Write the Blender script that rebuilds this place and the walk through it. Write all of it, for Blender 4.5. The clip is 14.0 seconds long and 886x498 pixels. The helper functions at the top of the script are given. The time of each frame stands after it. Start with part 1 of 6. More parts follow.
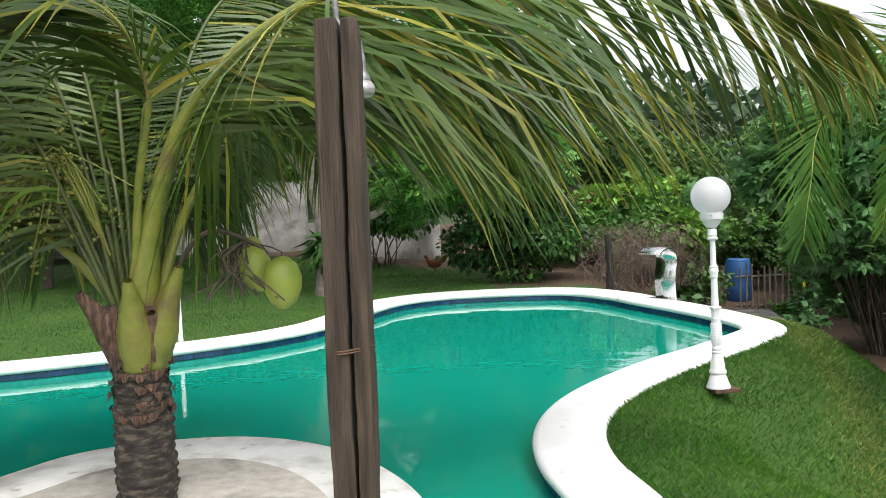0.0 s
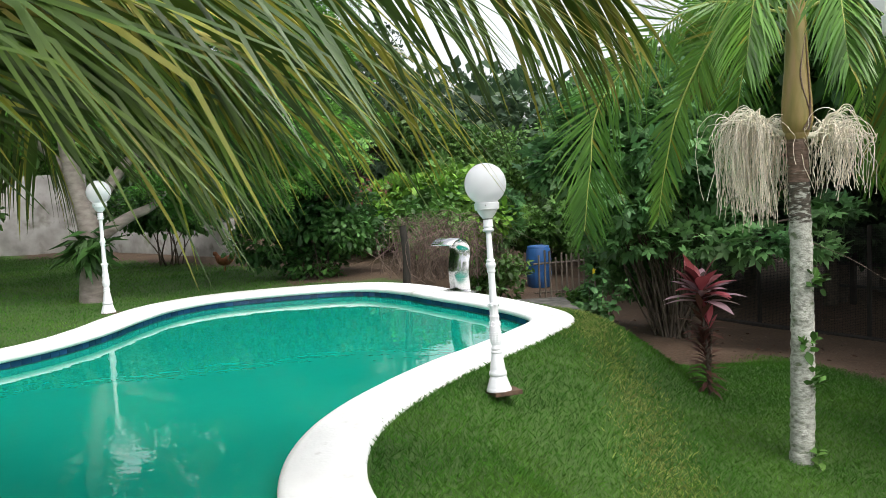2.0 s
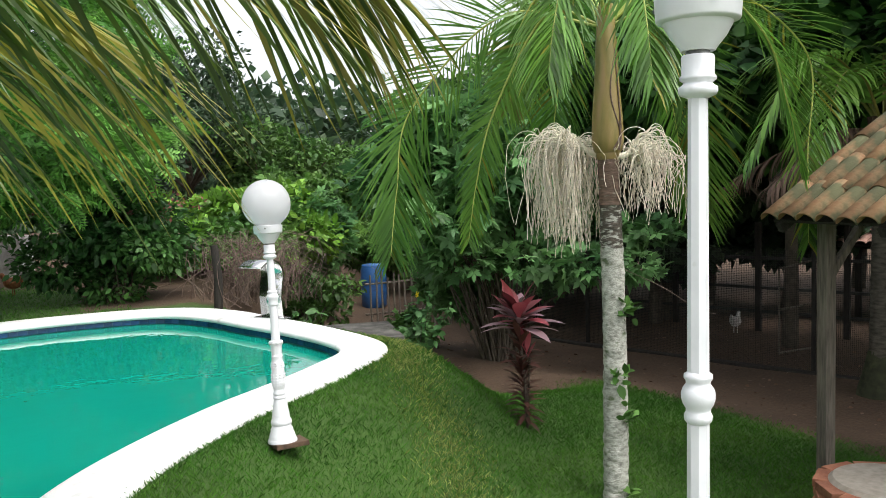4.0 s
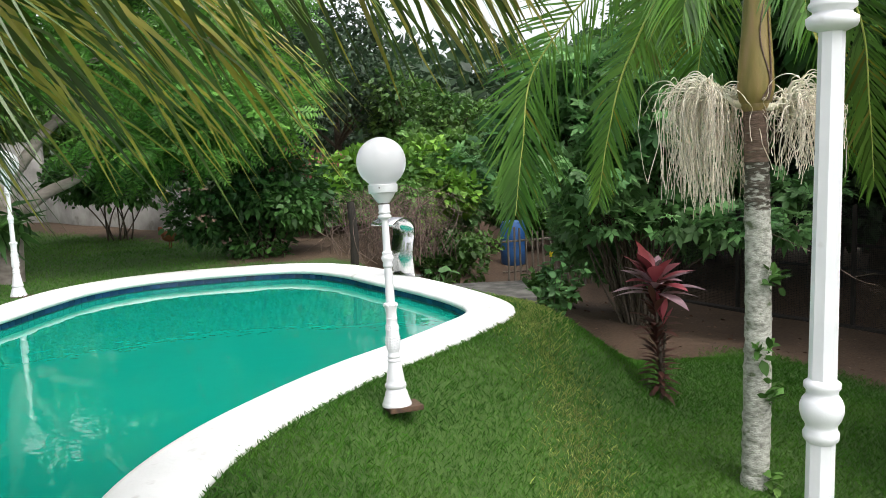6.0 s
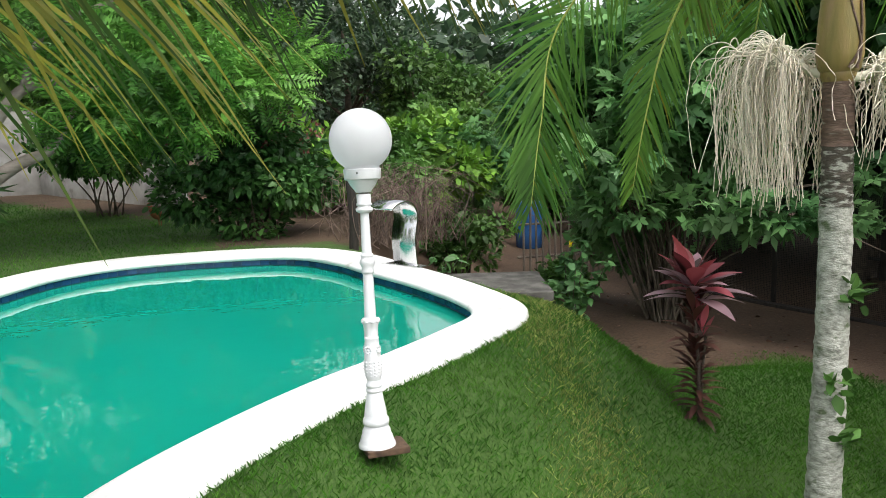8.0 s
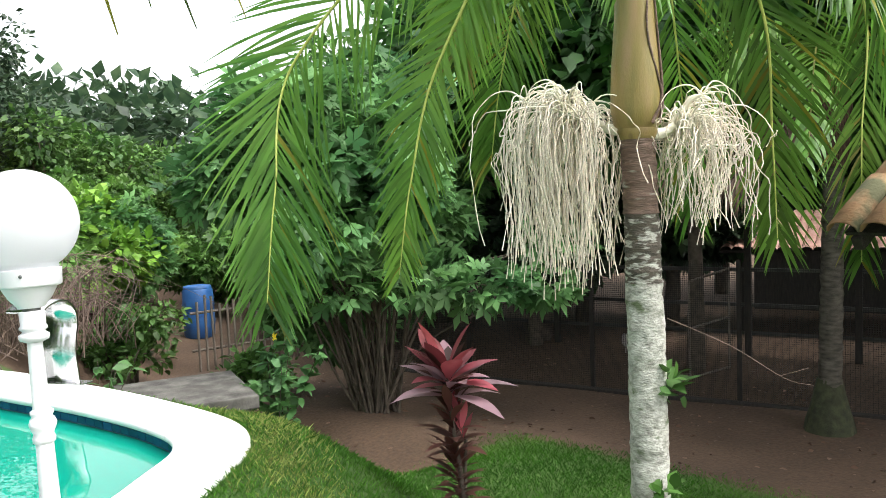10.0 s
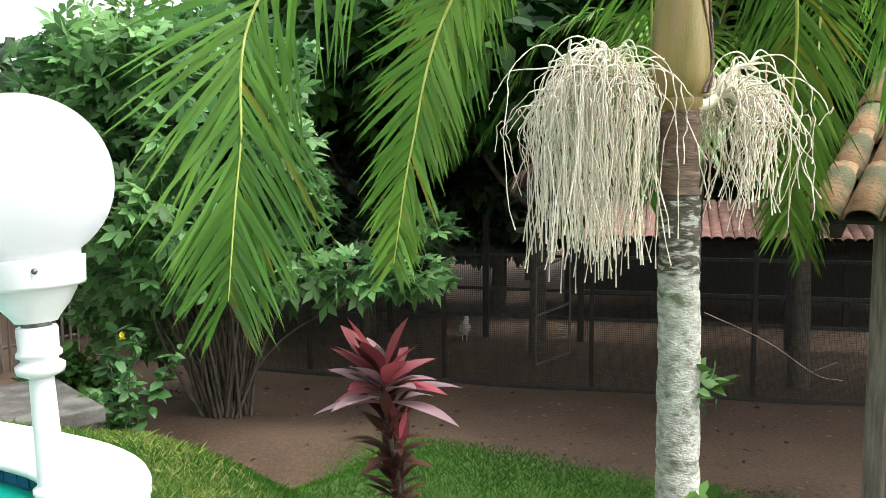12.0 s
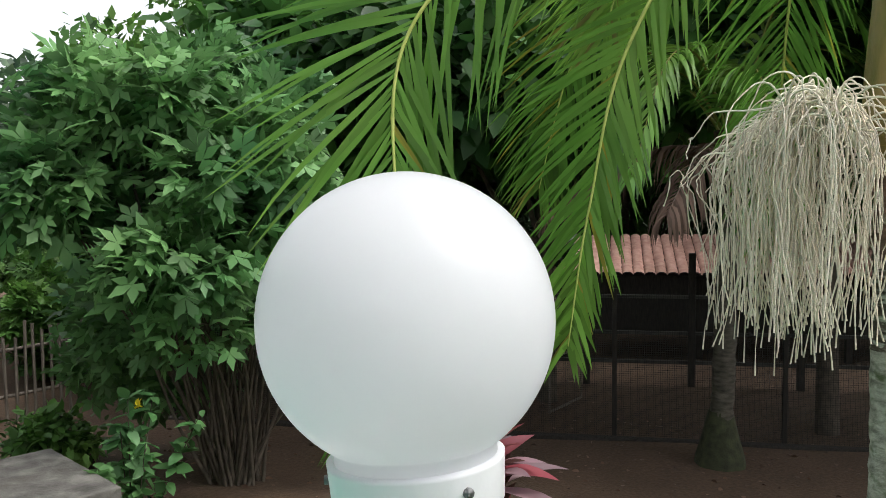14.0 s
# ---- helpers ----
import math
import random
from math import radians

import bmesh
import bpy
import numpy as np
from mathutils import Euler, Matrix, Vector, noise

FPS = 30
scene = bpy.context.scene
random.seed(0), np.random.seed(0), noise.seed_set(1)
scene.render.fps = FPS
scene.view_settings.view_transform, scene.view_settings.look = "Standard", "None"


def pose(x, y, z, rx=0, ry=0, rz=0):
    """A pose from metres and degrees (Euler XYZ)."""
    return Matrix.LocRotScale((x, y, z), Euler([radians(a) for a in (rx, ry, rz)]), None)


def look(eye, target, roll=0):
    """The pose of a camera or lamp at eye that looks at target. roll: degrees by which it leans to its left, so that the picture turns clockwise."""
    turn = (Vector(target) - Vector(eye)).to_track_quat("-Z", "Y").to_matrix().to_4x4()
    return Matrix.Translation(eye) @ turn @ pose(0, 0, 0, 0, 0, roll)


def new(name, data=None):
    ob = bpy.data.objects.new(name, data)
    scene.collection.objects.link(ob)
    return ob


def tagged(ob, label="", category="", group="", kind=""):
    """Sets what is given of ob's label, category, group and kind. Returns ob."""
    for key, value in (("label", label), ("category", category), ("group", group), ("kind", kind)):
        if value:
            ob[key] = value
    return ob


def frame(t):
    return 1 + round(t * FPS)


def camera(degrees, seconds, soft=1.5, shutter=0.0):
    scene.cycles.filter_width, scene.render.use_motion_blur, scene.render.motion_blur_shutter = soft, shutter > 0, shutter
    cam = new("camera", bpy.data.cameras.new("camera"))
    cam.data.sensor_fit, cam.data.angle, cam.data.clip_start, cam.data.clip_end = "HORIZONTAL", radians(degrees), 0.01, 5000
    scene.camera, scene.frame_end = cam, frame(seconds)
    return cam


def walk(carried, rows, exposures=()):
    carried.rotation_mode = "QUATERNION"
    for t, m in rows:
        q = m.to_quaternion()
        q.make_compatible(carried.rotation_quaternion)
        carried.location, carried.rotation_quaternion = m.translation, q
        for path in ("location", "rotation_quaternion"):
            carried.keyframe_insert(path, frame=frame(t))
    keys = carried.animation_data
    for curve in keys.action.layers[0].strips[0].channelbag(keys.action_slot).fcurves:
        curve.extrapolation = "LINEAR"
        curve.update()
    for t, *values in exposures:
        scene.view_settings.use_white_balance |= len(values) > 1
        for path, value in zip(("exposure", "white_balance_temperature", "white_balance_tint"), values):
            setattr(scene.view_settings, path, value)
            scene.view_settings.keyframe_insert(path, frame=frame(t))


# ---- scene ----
cam = camera(56.8, 14.0, soft=0.7)
PATH = [
    (0, (0.115, -0.057, 1.452), (0.063, 1.938, 1.315), -2.0),
    (0.5, (0.224, 0.033, 1.456), (0.258, 2.026, 1.288), -1.8),
    (1, (0.32, 0.206, 1.424), (0.456, 2.193, 1.247), -1.8),
    (1.5, (0.399, 0.432, 1.46), (0.704, 2.4, 1.278), -1.4),
    (2, (0.569, 0.602, 1.429), (0.949, 2.557, 1.251), -2.7),
    (2.5, (0.743, 0.747, 1.434), (1.155, 2.695, 1.252), -1.7),
    (3, (0.859, 0.892, 1.42), (1.367, 2.817, 1.229), -0.5),
    (3.5, (0.997, 1.07, 1.42), (1.664, 2.948, 1.249), -1.6),
    (3.6, (1.028, 1.091, 1.426), (1.727, 2.958, 1.268), -1.8),
    (3.7, (1.057, 1.107, 1.432), (1.787, 2.963, 1.278), -1.8),
    (5.8, (1.364, 1.259, 1.447), (1.808, 3.198, 1.236), -2.7),
    (6, (1.371, 1.332, 1.443), (1.747, 3.28, 1.191), -2.3),
    (6.5, (1.395, 1.59, 1.444), (1.703, 3.547, 1.168), -1.1),
    (7, (1.46, 1.807, 1.438), (1.685, 3.771, 1.132), -1.4),
    (7.5, (1.572, 2.084, 1.434), (1.715, 4.055, 1.127), -2.2),
    (8, (1.661, 2.3, 1.441), (1.995, 4.247, 1.129), -1.5),
    (8.5, (1.719, 2.635, 1.425), (2.463, 4.465, 1.112), 0.0),
    (9, (1.716, 2.927, 1.419), (2.592, 4.7, 1.123), -1.7),
    (9.2, (1.731, 3.065, 1.421), (2.66, 4.822, 1.196), -2.3),
    (11.3, (1.383, 4.207, 1.361), (2.701, 5.701, 1.186), -1.7),
    (11.5, (1.373, 4.32, 1.342), (2.724, 5.781, 1.137), -1.6),
    (12, (1.345, 4.622, 1.38), (2.868, 5.903, 1.176), -0.4),
    (12.5, (1.413, 4.897, 1.356), (3.012, 6.091, 1.229), -0.2),
    (13, (1.473, 5.118, 1.373), (3.083, 6.298, 1.256), -0.1),
    (13.5, (1.354, 5.329, 1.469), (2.971, 6.499, 1.351), -0.5),
    (14, (1.332, 5.534, 1.48), (2.937, 6.719, 1.346), -0.6),
]
walk(cam, [(t, look(eye, target, roll)) for t, eye, target, roll in PATH],
     exposures=[(0.0, 1.08), (7.0, 1.06), (8.4, 1.14), (9.0, 1.36), (11.4, 1.98), (12.5, 1.86), (13.2, 1.74), (14.0, 1.14)])

# ---------------------------------------------------------------- world, sun, exposure
world = bpy.data.worlds.new("overcast_sky")
scene.world = world
world.use_nodes = True
wn = world.node_tree.nodes
wl = world.node_tree.links
sky = wn.new("ShaderNodeTexSky")
sky.sky_type = "NISHITA"
sky.sun_disc = False
sky.sun_elevation, sky.sun_rotation = radians(58), radians(150)
sky.dust_density, sky.ozone_density = 4.0, 0.4
pale = wn.new("ShaderNodeHueSaturation")
pale.inputs["Saturation"].default_value = 0.22
wl.new(sky.outputs[0], pale.inputs["Color"])
wl.new(pale.outputs[0], wn["Background"].inputs["Color"])
wn["Background"].inputs["Strength"].default_value = 0.15
sun = new("sun", bpy.data.lights.new("sun", "SUN"))
sun.data.energy, sun.data.angle, sun.data.color = 0.6, radians(40), (1.0, 0.97, 0.92)
sun.matrix_world = look((2, -3.5, 6.5), (0, 0, 0))


# ---------------------------------------------------------------- materials
def shader(name, colours, scale=8.0, detail=6.0, rough=0.8, bump=0.3, bump_scale=60.0, metal=0.0,
           island=0.0, obj=0.0, translucent=0.0, spec=0.5, stretch=(1, 1, 1), wear=None, coat=0.0):
    """Noise-mixed colours at two scales, with relief; island/obj vary the brightness piece by piece."""
    m = bpy.data.materials.new(name)
    m.use_nodes = True
    n, l = m.node_tree.nodes, m.node_tree.links
    b = n["Principled BSDF"]
    tc = n.new("ShaderNodeTexCoord")
    mp = n.new("ShaderNodeMapping")
    mp.inputs["Scale"].default_value = stretch
    l.new(tc.outputs["Object"], mp.inputs["Vector"])
    n1 = n.new("ShaderNodeTexNoise")
    n1.inputs["Scale"].default_value, n1.inputs["Detail"].default_value = scale, detail
    l.new(mp.outputs[0], n1.inputs["Vector"])
    ramp = n.new("ShaderNodeValToRGB")
    els = ramp.color_ramp.elements
    while len(els) < len(colours):
        els.new(0.5)
    for i, c in enumerate(colours):
        els[i].position = 0.3 + 0.4 * i / max(1, len(colours) - 1)
        els[i].color = (*c, 1)
    l.new(n1.outputs["Fac"], ramp.inputs[0])
    out = ramp.outputs[0]
    if wear:
        n3 = n.new("ShaderNodeTexNoise")
        n3.inputs["Scale"].default_value, n3.inputs["Detail"].default_value = wear[1], 8
        l.new(mp.outputs[0], n3.inputs["Vector"])
        r3 = n.new("ShaderNodeValToRGB")
        r3.color_ramp.elements[0].position, r3.color_ramp.elements[1].position = wear[2], wear[2] + 0.12
        l.new(n3.outputs["Fac"], r3.inputs[0])
        mx = n.new("ShaderNodeMixRGB")
        l.new(r3.outputs[0], mx.inputs[0])
        l.new(out, mx.inputs[1])
        mx.inputs[2].default_value = (*wear[0], 1)
        out = mx.outputs[0]
    for amount, src in ((island, "ShaderNodeNewGeometry"), (obj, "ShaderNodeObjectInfo")):
        if amount:
            g = n.new(src)
            mr = n.new("ShaderNodeMapRange")
            mr.inputs["To Min"].default_value, mr.inputs["To Max"].default_value = 1 - amount, 1 + amount
            l.new(g.outputs["Random Per Island" if island and src.endswith("Geometry") else "Random"], mr.inputs["Value"])
            hs = n.new("ShaderNodeHueSaturation")
            l.new(mr.outputs[0], hs.inputs["Value"])
            l.new(out, hs.inputs["Color"])
            out = hs.outputs[0]
    l.new(out, b.inputs["Base Color"])
    b.inputs["Roughness"].default_value, b.inputs["Metallic"].default_value = rough, metal
    b.inputs["Specular IOR Level"].default_value = spec
    b.inputs["Coat Weight"].default_value = coat
    if bump:
        n2 = n.new("ShaderNodeTexNoise")
        n2.inputs["Scale"].default_value, n2.inputs["Detail"].default_value = bump_scale, 4
        l.new(mp.outputs[0], n2.inputs["Vector"])
        bp = n.new("ShaderNodeBump")
        bp.inputs["Strength"].default_value, bp.inputs["Distance"].default_value = bump, 0.01
        l.new(n2.outputs["Fac"], bp.inputs["Height"])
        l.new(bp.outputs[0], b.inputs["Normal"])
    if translucent:
        tr = n.new("ShaderNodeBsdfTranslucent")
        l.new(out, tr.inputs["Color"])
        ms = n.new("ShaderNodeMixShader")
        ms.inputs[0].default_value = translucent
        l.new(b.outputs[0], ms.inputs[1])
        l.new(tr.outputs[0], ms.inputs[2])
        l.new(ms.outputs[0], n["Material Output"].inputs["Surface"])
    return m


def leaf(name, *colours, island=0.45, tr=0.3, rough=0.5, scale=1.2, spec=0.4):
    return shader(name, colours, scale=scale, detail=2, rough=rough, bump=0, island=island, obj=0.25, translucent=tr, spec=spec)


M_COPING = shader("white_paint", ((0.74, 0.74, 0.72), (0.84, 0.84, 0.83)), 3, rough=0.6, bump=0.25, bump_scale=40, wear=((0.55, 0.54, 0.51), 5, 0.62))
M_RIM = shader("weathered_white_concrete", ((0.5, 0.49, 0.46), (0.74, 0.73, 0.7), (0.82, 0.81, 0.79)), 5, rough=0.7, bump=0.4, bump_scale=30, wear=((0.3, 0.29, 0.27), 7, 0.6))
M_DECK = shader("washed_concrete", ((0.42, 0.39, 0.34), (0.6, 0.56, 0.5)), 14, rough=0.85, bump=0.5, bump_scale=90, wear=((0.24, 0.22, 0.19), 3, 0.58))
M_TILE = shader("navy_glazed_tile", ((0.008, 0.03, 0.09), (0.014, 0.06, 0.15)), 12, rough=0.12, bump=0.05, obj=0.35)
M_GROUT = shader("dark_grout", ((0.03, 0.07, 0.1), (0.05, 0.1, 0.13)), 30, rough=0.8)
M_POOL = shader("turquoise_render", ((0.02, 0.3, 0.26), (0.03, 0.36, 0.3)), 2, rough=0.5)
M_LAMPW = shader("white_enamel", ((0.7, 0.71, 0.74), (0.8, 0.8, 0.83)), 9, rough=0.32, bump=0.12, bump_scale=25, wear=((0.55, 0.54, 0.52), 14, 0.68))
M_GLOBE = shader("opal_plastic", ((0.8, 0.8, 0.82), (0.84, 0.84, 0.86)), 3, rough=0.22, bump=0.0, translucent=0.6)
M_BOLT = shader("dull_bolt", ((0.12, 0.12, 0.12), (0.3, 0.3, 0.3)), 40, rough=0.5, metal=0.8)
M_RUST = shader("rusty_plate", ((0.05, 0.03, 0.02), (0.13, 0.075, 0.045)), 25, rough=0.9)
M_STEEL = shader("brushed_steel", ((0.6, 0.6, 0.6), (0.74, 0.74, 0.74)), 6, rough=0.2, metal=1.0, bump=0.02, bump_scale=80, stretch=(1, 14, 1))
M_WOOD = shader("weathered_post_wood", ((0.02, 0.013, 0.008), (0.045, 0.03, 0.02), (0.08, 0.056, 0.038)), 6, rough=0.85, bump=0.7, bump_scale=18, stretch=(9, 9, 0.7), wear=((0.05, 0.035, 0.03), 3, 0.6))
M_WOODG = shader("grey_timber", ((0.09, 0.075, 0.06), (0.2, 0.17, 0.14)), 7, rough=0.9, bump=0.6, bump_scale=22, stretch=(8, 8, 0.8))
# timber toned down to near black: the shelter's deep shade is in the colour
M_DARKWOOD = shader("shade_darkened_timber", ((0.014, 0.012, 0.01), (0.036, 0.029, 0.023)), 7, rough=0.9, bump=0.5, stretch=(5, 5, 1))
M_TRUNK_A = shader("coconut_bark", ((0.009, 0.008, 0.007), (0.03, 0.025, 0.02), (0.11, 0.09, 0.068)), 18, rough=0.95, bump=0.9, bump_scale=35, stretch=(1, 1, 2.4))
M_SHEATH = shader("brown_leaf_sheath", ((0.03, 0.017, 0.012), (0.08, 0.046, 0.03), (0.17, 0.105, 0.07)), 16, rough=0.9, bump=0.8, bump_scale=50, stretch=(5, 5, 1))
M_TRUNK_B = shader("pale_palm_bark", ((0.2, 0.2, 0.17), (0.4, 0.4, 0.35), (0.56, 0.56, 0.51)), 26, rough=0.9, bump=0.9, bump_scale=70, stretch=(1, 1, 1.8), wear=((0.12, 0.15, 0.08), 12, 0.58))
M_TRUNK_BU = shader("ringed_palm_bark", ((0.09, 0.06, 0.045), (0.2, 0.13, 0.1)), 14, rough=0.85, bump=0.6, bump_scale=40, stretch=(1, 1, 5), wear=((0.34, 0.33, 0.28), 9, 0.62))
M_TRUNK_BM = shader("lichen_crusted_bark", ((0.05, 0.045, 0.035), (0.12, 0.1, 0.08)), 14, rough=0.9, bump=0.9, bump_scale=60, stretch=(1, 1, 3), wear=((0.42, 0.42, 0.37), 20, 0.5))
M_SHAFT = shader("olive_crownshaft", ((0.14, 0.13, 0.03), (0.25, 0.19, 0.06), (0.3, 0.2, 0.09)), 3.5, rough=0.45, bump=0.2, stretch=(4, 4, 0.8), wear=((0.14, 0.08, 0.05), 4, 0.66))
M_TRUNK_C = shader("ringed_grey_bark", ((0.035, 0.03, 0.024), (0.13, 0.115, 0.09)), 10, rough=0.9, bump=0.8, stretch=(1, 1, 3))
M_MOSSBASE = shader("mossy_root_base", ((0.02, 0.024, 0.012), (0.06, 0.065, 0.03)), 14, rough=0.95, bump=0.8)
M_FRUIT_STALK = shader("cream_fruit_stalk", ((0.74, 0.7, 0.56), (0.86, 0.82, 0.68)), 20, rough=0.6, bump=0.3, island=0.18)
M_FRUIT_BEAD = shader("pinkish_seed_strand", ((0.68, 0.58, 0.46), (0.84, 0.76, 0.64)), 60, rough=0.7, bump=0.5, bump_scale=200, island=0.22)
M_FROND_A = leaf("coconut_leaflet", (0.026, 0.06, 0.008), (0.055, 0.1, 0.012), (0.1, 0.15, 0.024), rough=0.4, spec=0.5, tr=0.25)
M_FROND_Y = leaf("yellowed_leaflet", (0.16, 0.2, 0.03), (0.3, 0.28, 0.04), (0.3, 0.27, 0.09), rough=0.5, tr=0.4)
M_RACHIS = shader("green_yellow_rachis", ((0.16, 0.17, 0.03), (0.3, 0.27, 0.07)), 5, rough=0.45, bump=0.1, stretch=(1, 1, 1))
M_RACHIS_DARK = shader("dark_green_rachis", ((0.035, 0.055, 0.012), (0.075, 0.09, 0.02)), 6, rough=0.5, bump=0.15)
M_PETIOLE = shader("yellow_green_petiole", ((0.08, 0.11, 0.016), (0.18, 0.2, 0.03), (0.13, 0.1, 0.035)), 6, rough=0.45, bump=0.15)
M_FROND_B = leaf("palm_leaflet", (0.06, 0.16, 0.025), (0.12, 0.26, 0.04), (0.2, 0.34, 0.06), rough=0.36, spec=0.6)
M_MIDRIB = shader("pale_midrib", ((0.3, 0.36, 0.07), (0.42, 0.45, 0.12)), 20, rough=0.5, bump=0.1)
M_FROND_D = leaf("dead_frond_leaflet", (0.1, 0.06, 0.045), (0.2, 0.13, 0.1), rough=0.8)
M_COCO = shader("green_coconut_husk", ((0.17, 0.24, 0.03), (0.3, 0.34, 0.06)), 4, rough=0.45, bump=0.1, wear=((0.25, 0.2, 0.08), 9, 0.66))
M_HEDGE = leaf("dark_hedge_leaf", (0.02, 0.07, 0.018), (0.045, 0.125, 0.027), (0.08, 0.19, 0.04))
M_BRIGHT = leaf("bright_vine_leaf", (0.07, 0.18, 0.02), (0.13, 0.27, 0.03), (0.19, 0.33, 0.05))
M_LOBED = leaf("lobed_shrub_leaf", (0.06, 0.17, 0.06), (0.13, 0.29, 0.095), (0.22, 0.41, 0.15), tr=0.4)
# leaf green lightened and blued: distance haze is put into the colour
M_FAR = leaf("hazed_far_tree_leaf", (0.022, 0.052, 0.026), (0.05, 0.095, 0.045), (0.09, 0.14, 0.065))
M_MID = leaf("tree_leaf", (0.036, 0.105, 0.022), (0.09, 0.2, 0.04), (0.155, 0.28, 0.06))
M_FEATHER = leaf("feathery_leaf", (0.05, 0.15, 0.025), (0.1, 0.25, 0.04), (0.16, 0.34, 0.06), tr=0.4)
M_PINKFL = leaf("dull_pink_blossom", (0.2, 0.07, 0.06), (0.33, 0.12, 0.1))
M_YFLOWER = shader("yellow_petal", ((0.8, 0.6, 0.02), (0.9, 0.75, 0.03)), 30, rough=0.5, bump=0)
M_TWIG = shader("dry_twig", ((0.1, 0.07, 0.055), (0.22, 0.16, 0.13)), 9, rough=0.9, island=0.35)
M_STEM = shader("brown_stem", ((0.05, 0.04, 0.03), (0.12, 0.095, 0.07)), 12, rough=0.9, bump=0.5)
M_PALETRUNK = shader("pale_tree_bark", ((0.17, 0.14, 0.12), (0.34, 0.29, 0.26)), 7, rough=0.9, bump=0.6, bump_scale=25, stretch=(1, 1, 2))
M_CORD_DARK = leaf("dark_maroon_leaf", (0.035, 0.02, 0.014), (0.09, 0.035, 0.028), (0.07, 0.05, 0.025))
M_CORD_PINK = leaf("pink_maroon_leaf", (0.17, 0.03, 0.03), (0.36, 0.08, 0.1), (0.46, 0.2, 0.23))
M_CORD_GREY = leaf("mauve_leaf", (0.27, 0.15, 0.18), (0.48, 0.33, 0.37))
M_BLADE = leaf("grass_blade", (0.03, 0.105, 0.01), (0.055, 0.16, 0.016), (0.1, 0.21, 0.03), tr=0.35, scale=0.8, rough=0.5)
M_DRYBLADE = leaf("dry_grass_blade", (0.26, 0.36, 0.07), (0.42, 0.46, 0.15), tr=0.3)
M_CONC = shader("stained_concrete", ((0.045, 0.042, 0.037), (0.1, 0.095, 0.085), (0.17, 0.16, 0.145)), 6, rough=0.9, bump=0.6, wear=((0.07, 0.065, 0.055), 4, 0.55))
M_WALL = shader("old_grey_wall_render", ((0.2, 0.19, 0.18), (0.36, 0.35, 0.33)), 3, rough=0.9, bump=0.4, wear=((0.13, 0.12, 0.1), 2, 0.58))
M_RTILE = shader("clay_roof_tile", ((0.13, 0.07, 0.035), (0.27, 0.15, 0.075), (0.34, 0.22, 0.12)), 9, rough=0.9, bump=0.5, obj=0.35, wear=((0.1, 0.1, 0.05), 5, 0.52))
M_RTILE_RED = shader("salmon_roof_tile", ((0.3, 0.16, 0.125), (0.46, 0.28, 0.23)), 9, rough=0.85, bump=0.4, obj=0.2, island=0.15)
M_BRICK = shader("red_brick", ((0.24, 0.085, 0.05), (0.38, 0.16, 0.09)), 18, rough=0.9, bump=0.6, obj=0.3)
M_MORTAR = shader("mortar", ((0.25, 0.22, 0.18), (0.36, 0.32, 0.27)), 20, rough=0.95)
M_BLUE = shader("blue_plastic", ((0.02, 0.09, 0.26), (0.03, 0.13, 0.36)), 6, rough=0.45, wear=((0.03, 0.05, 0.1), 5, 0.65))
M_GLASSBULB = shader("smoked_glass", ((0.3, 0.3, 0.3), (0.4, 0.4, 0.4)), 5, rough=0.1, bump=0, metal=0.3)
M_NET = shader("dark_coop_rail", ((0.03, 0.03, 0.03), (0.08, 0.075, 0.065)), 9, rough=0.8, metal=0.2)
M_NETTING = shader("black_netting", ((0.008, 0.008, 0.008), (0.02, 0.02, 0.018)), 30, rough=0.8, bump=0)
M_HEN = shader("russet_feather", ((0.16, 0.05, 0.02), (0.32, 0.13, 0.06)), 20, rough=0.9)
M_HENW = shader("pale_feather", ((0.5, 0.48, 0.45), (0.65, 0.63, 0.6)), 20, rough=0.9)
M_LITTER = leaf("dry_fallen_leaf", (0.08, 0.045, 0.03), (0.2, 0.12, 0.08), island=0.5)


def water_material():
    m = bpy.data.materials.new("murky_turquoise_water")
    m.use_nodes = True
    n, l = m.node_tree.nodes, m.node_tree.links
    b = n["Principled BSDF"]
    tc = n.new("ShaderNodeTexCoord")
    n1 = n.new("ShaderNodeTexNoise")
    n1.inputs["Scale"].default_value = 0.35
    l.new(tc.outputs["Object"], n1.inputs["Vector"])
    r = n.new("ShaderNodeValToRGB")
    r.color_ramp.elements[0].color, r.color_ramp.elements[1].color = (0.003, 0.25, 0.175, 1), (0.006, 0.3, 0.215, 1)
    l.new(n1.outputs["Fac"], r.inputs[0])
    l.new(r.outputs[0], b.inputs["Base Color"])
    b.inputs["Roughness"].default_value, b.inputs["IOR"].default_value = 0.0, 1.5
    n2 = n.new("ShaderNodeTexNoise")
    n2.inputs["Scale"].default_value, n2.inputs["Detail"].default_value = 3.0, 3
    l.new(tc.outputs["Object"], n2.inputs["Vector"])
    bp = n.new("ShaderNodeBump")
    bp.inputs["Strength"].default_value, bp.inputs["Distance"].default_value = 0.1, 0.03
    l.new(n2.outputs["Fac"], bp.inputs["Height"])
    l.new(bp.outputs[0], b.inputs["Normal"])
    return m


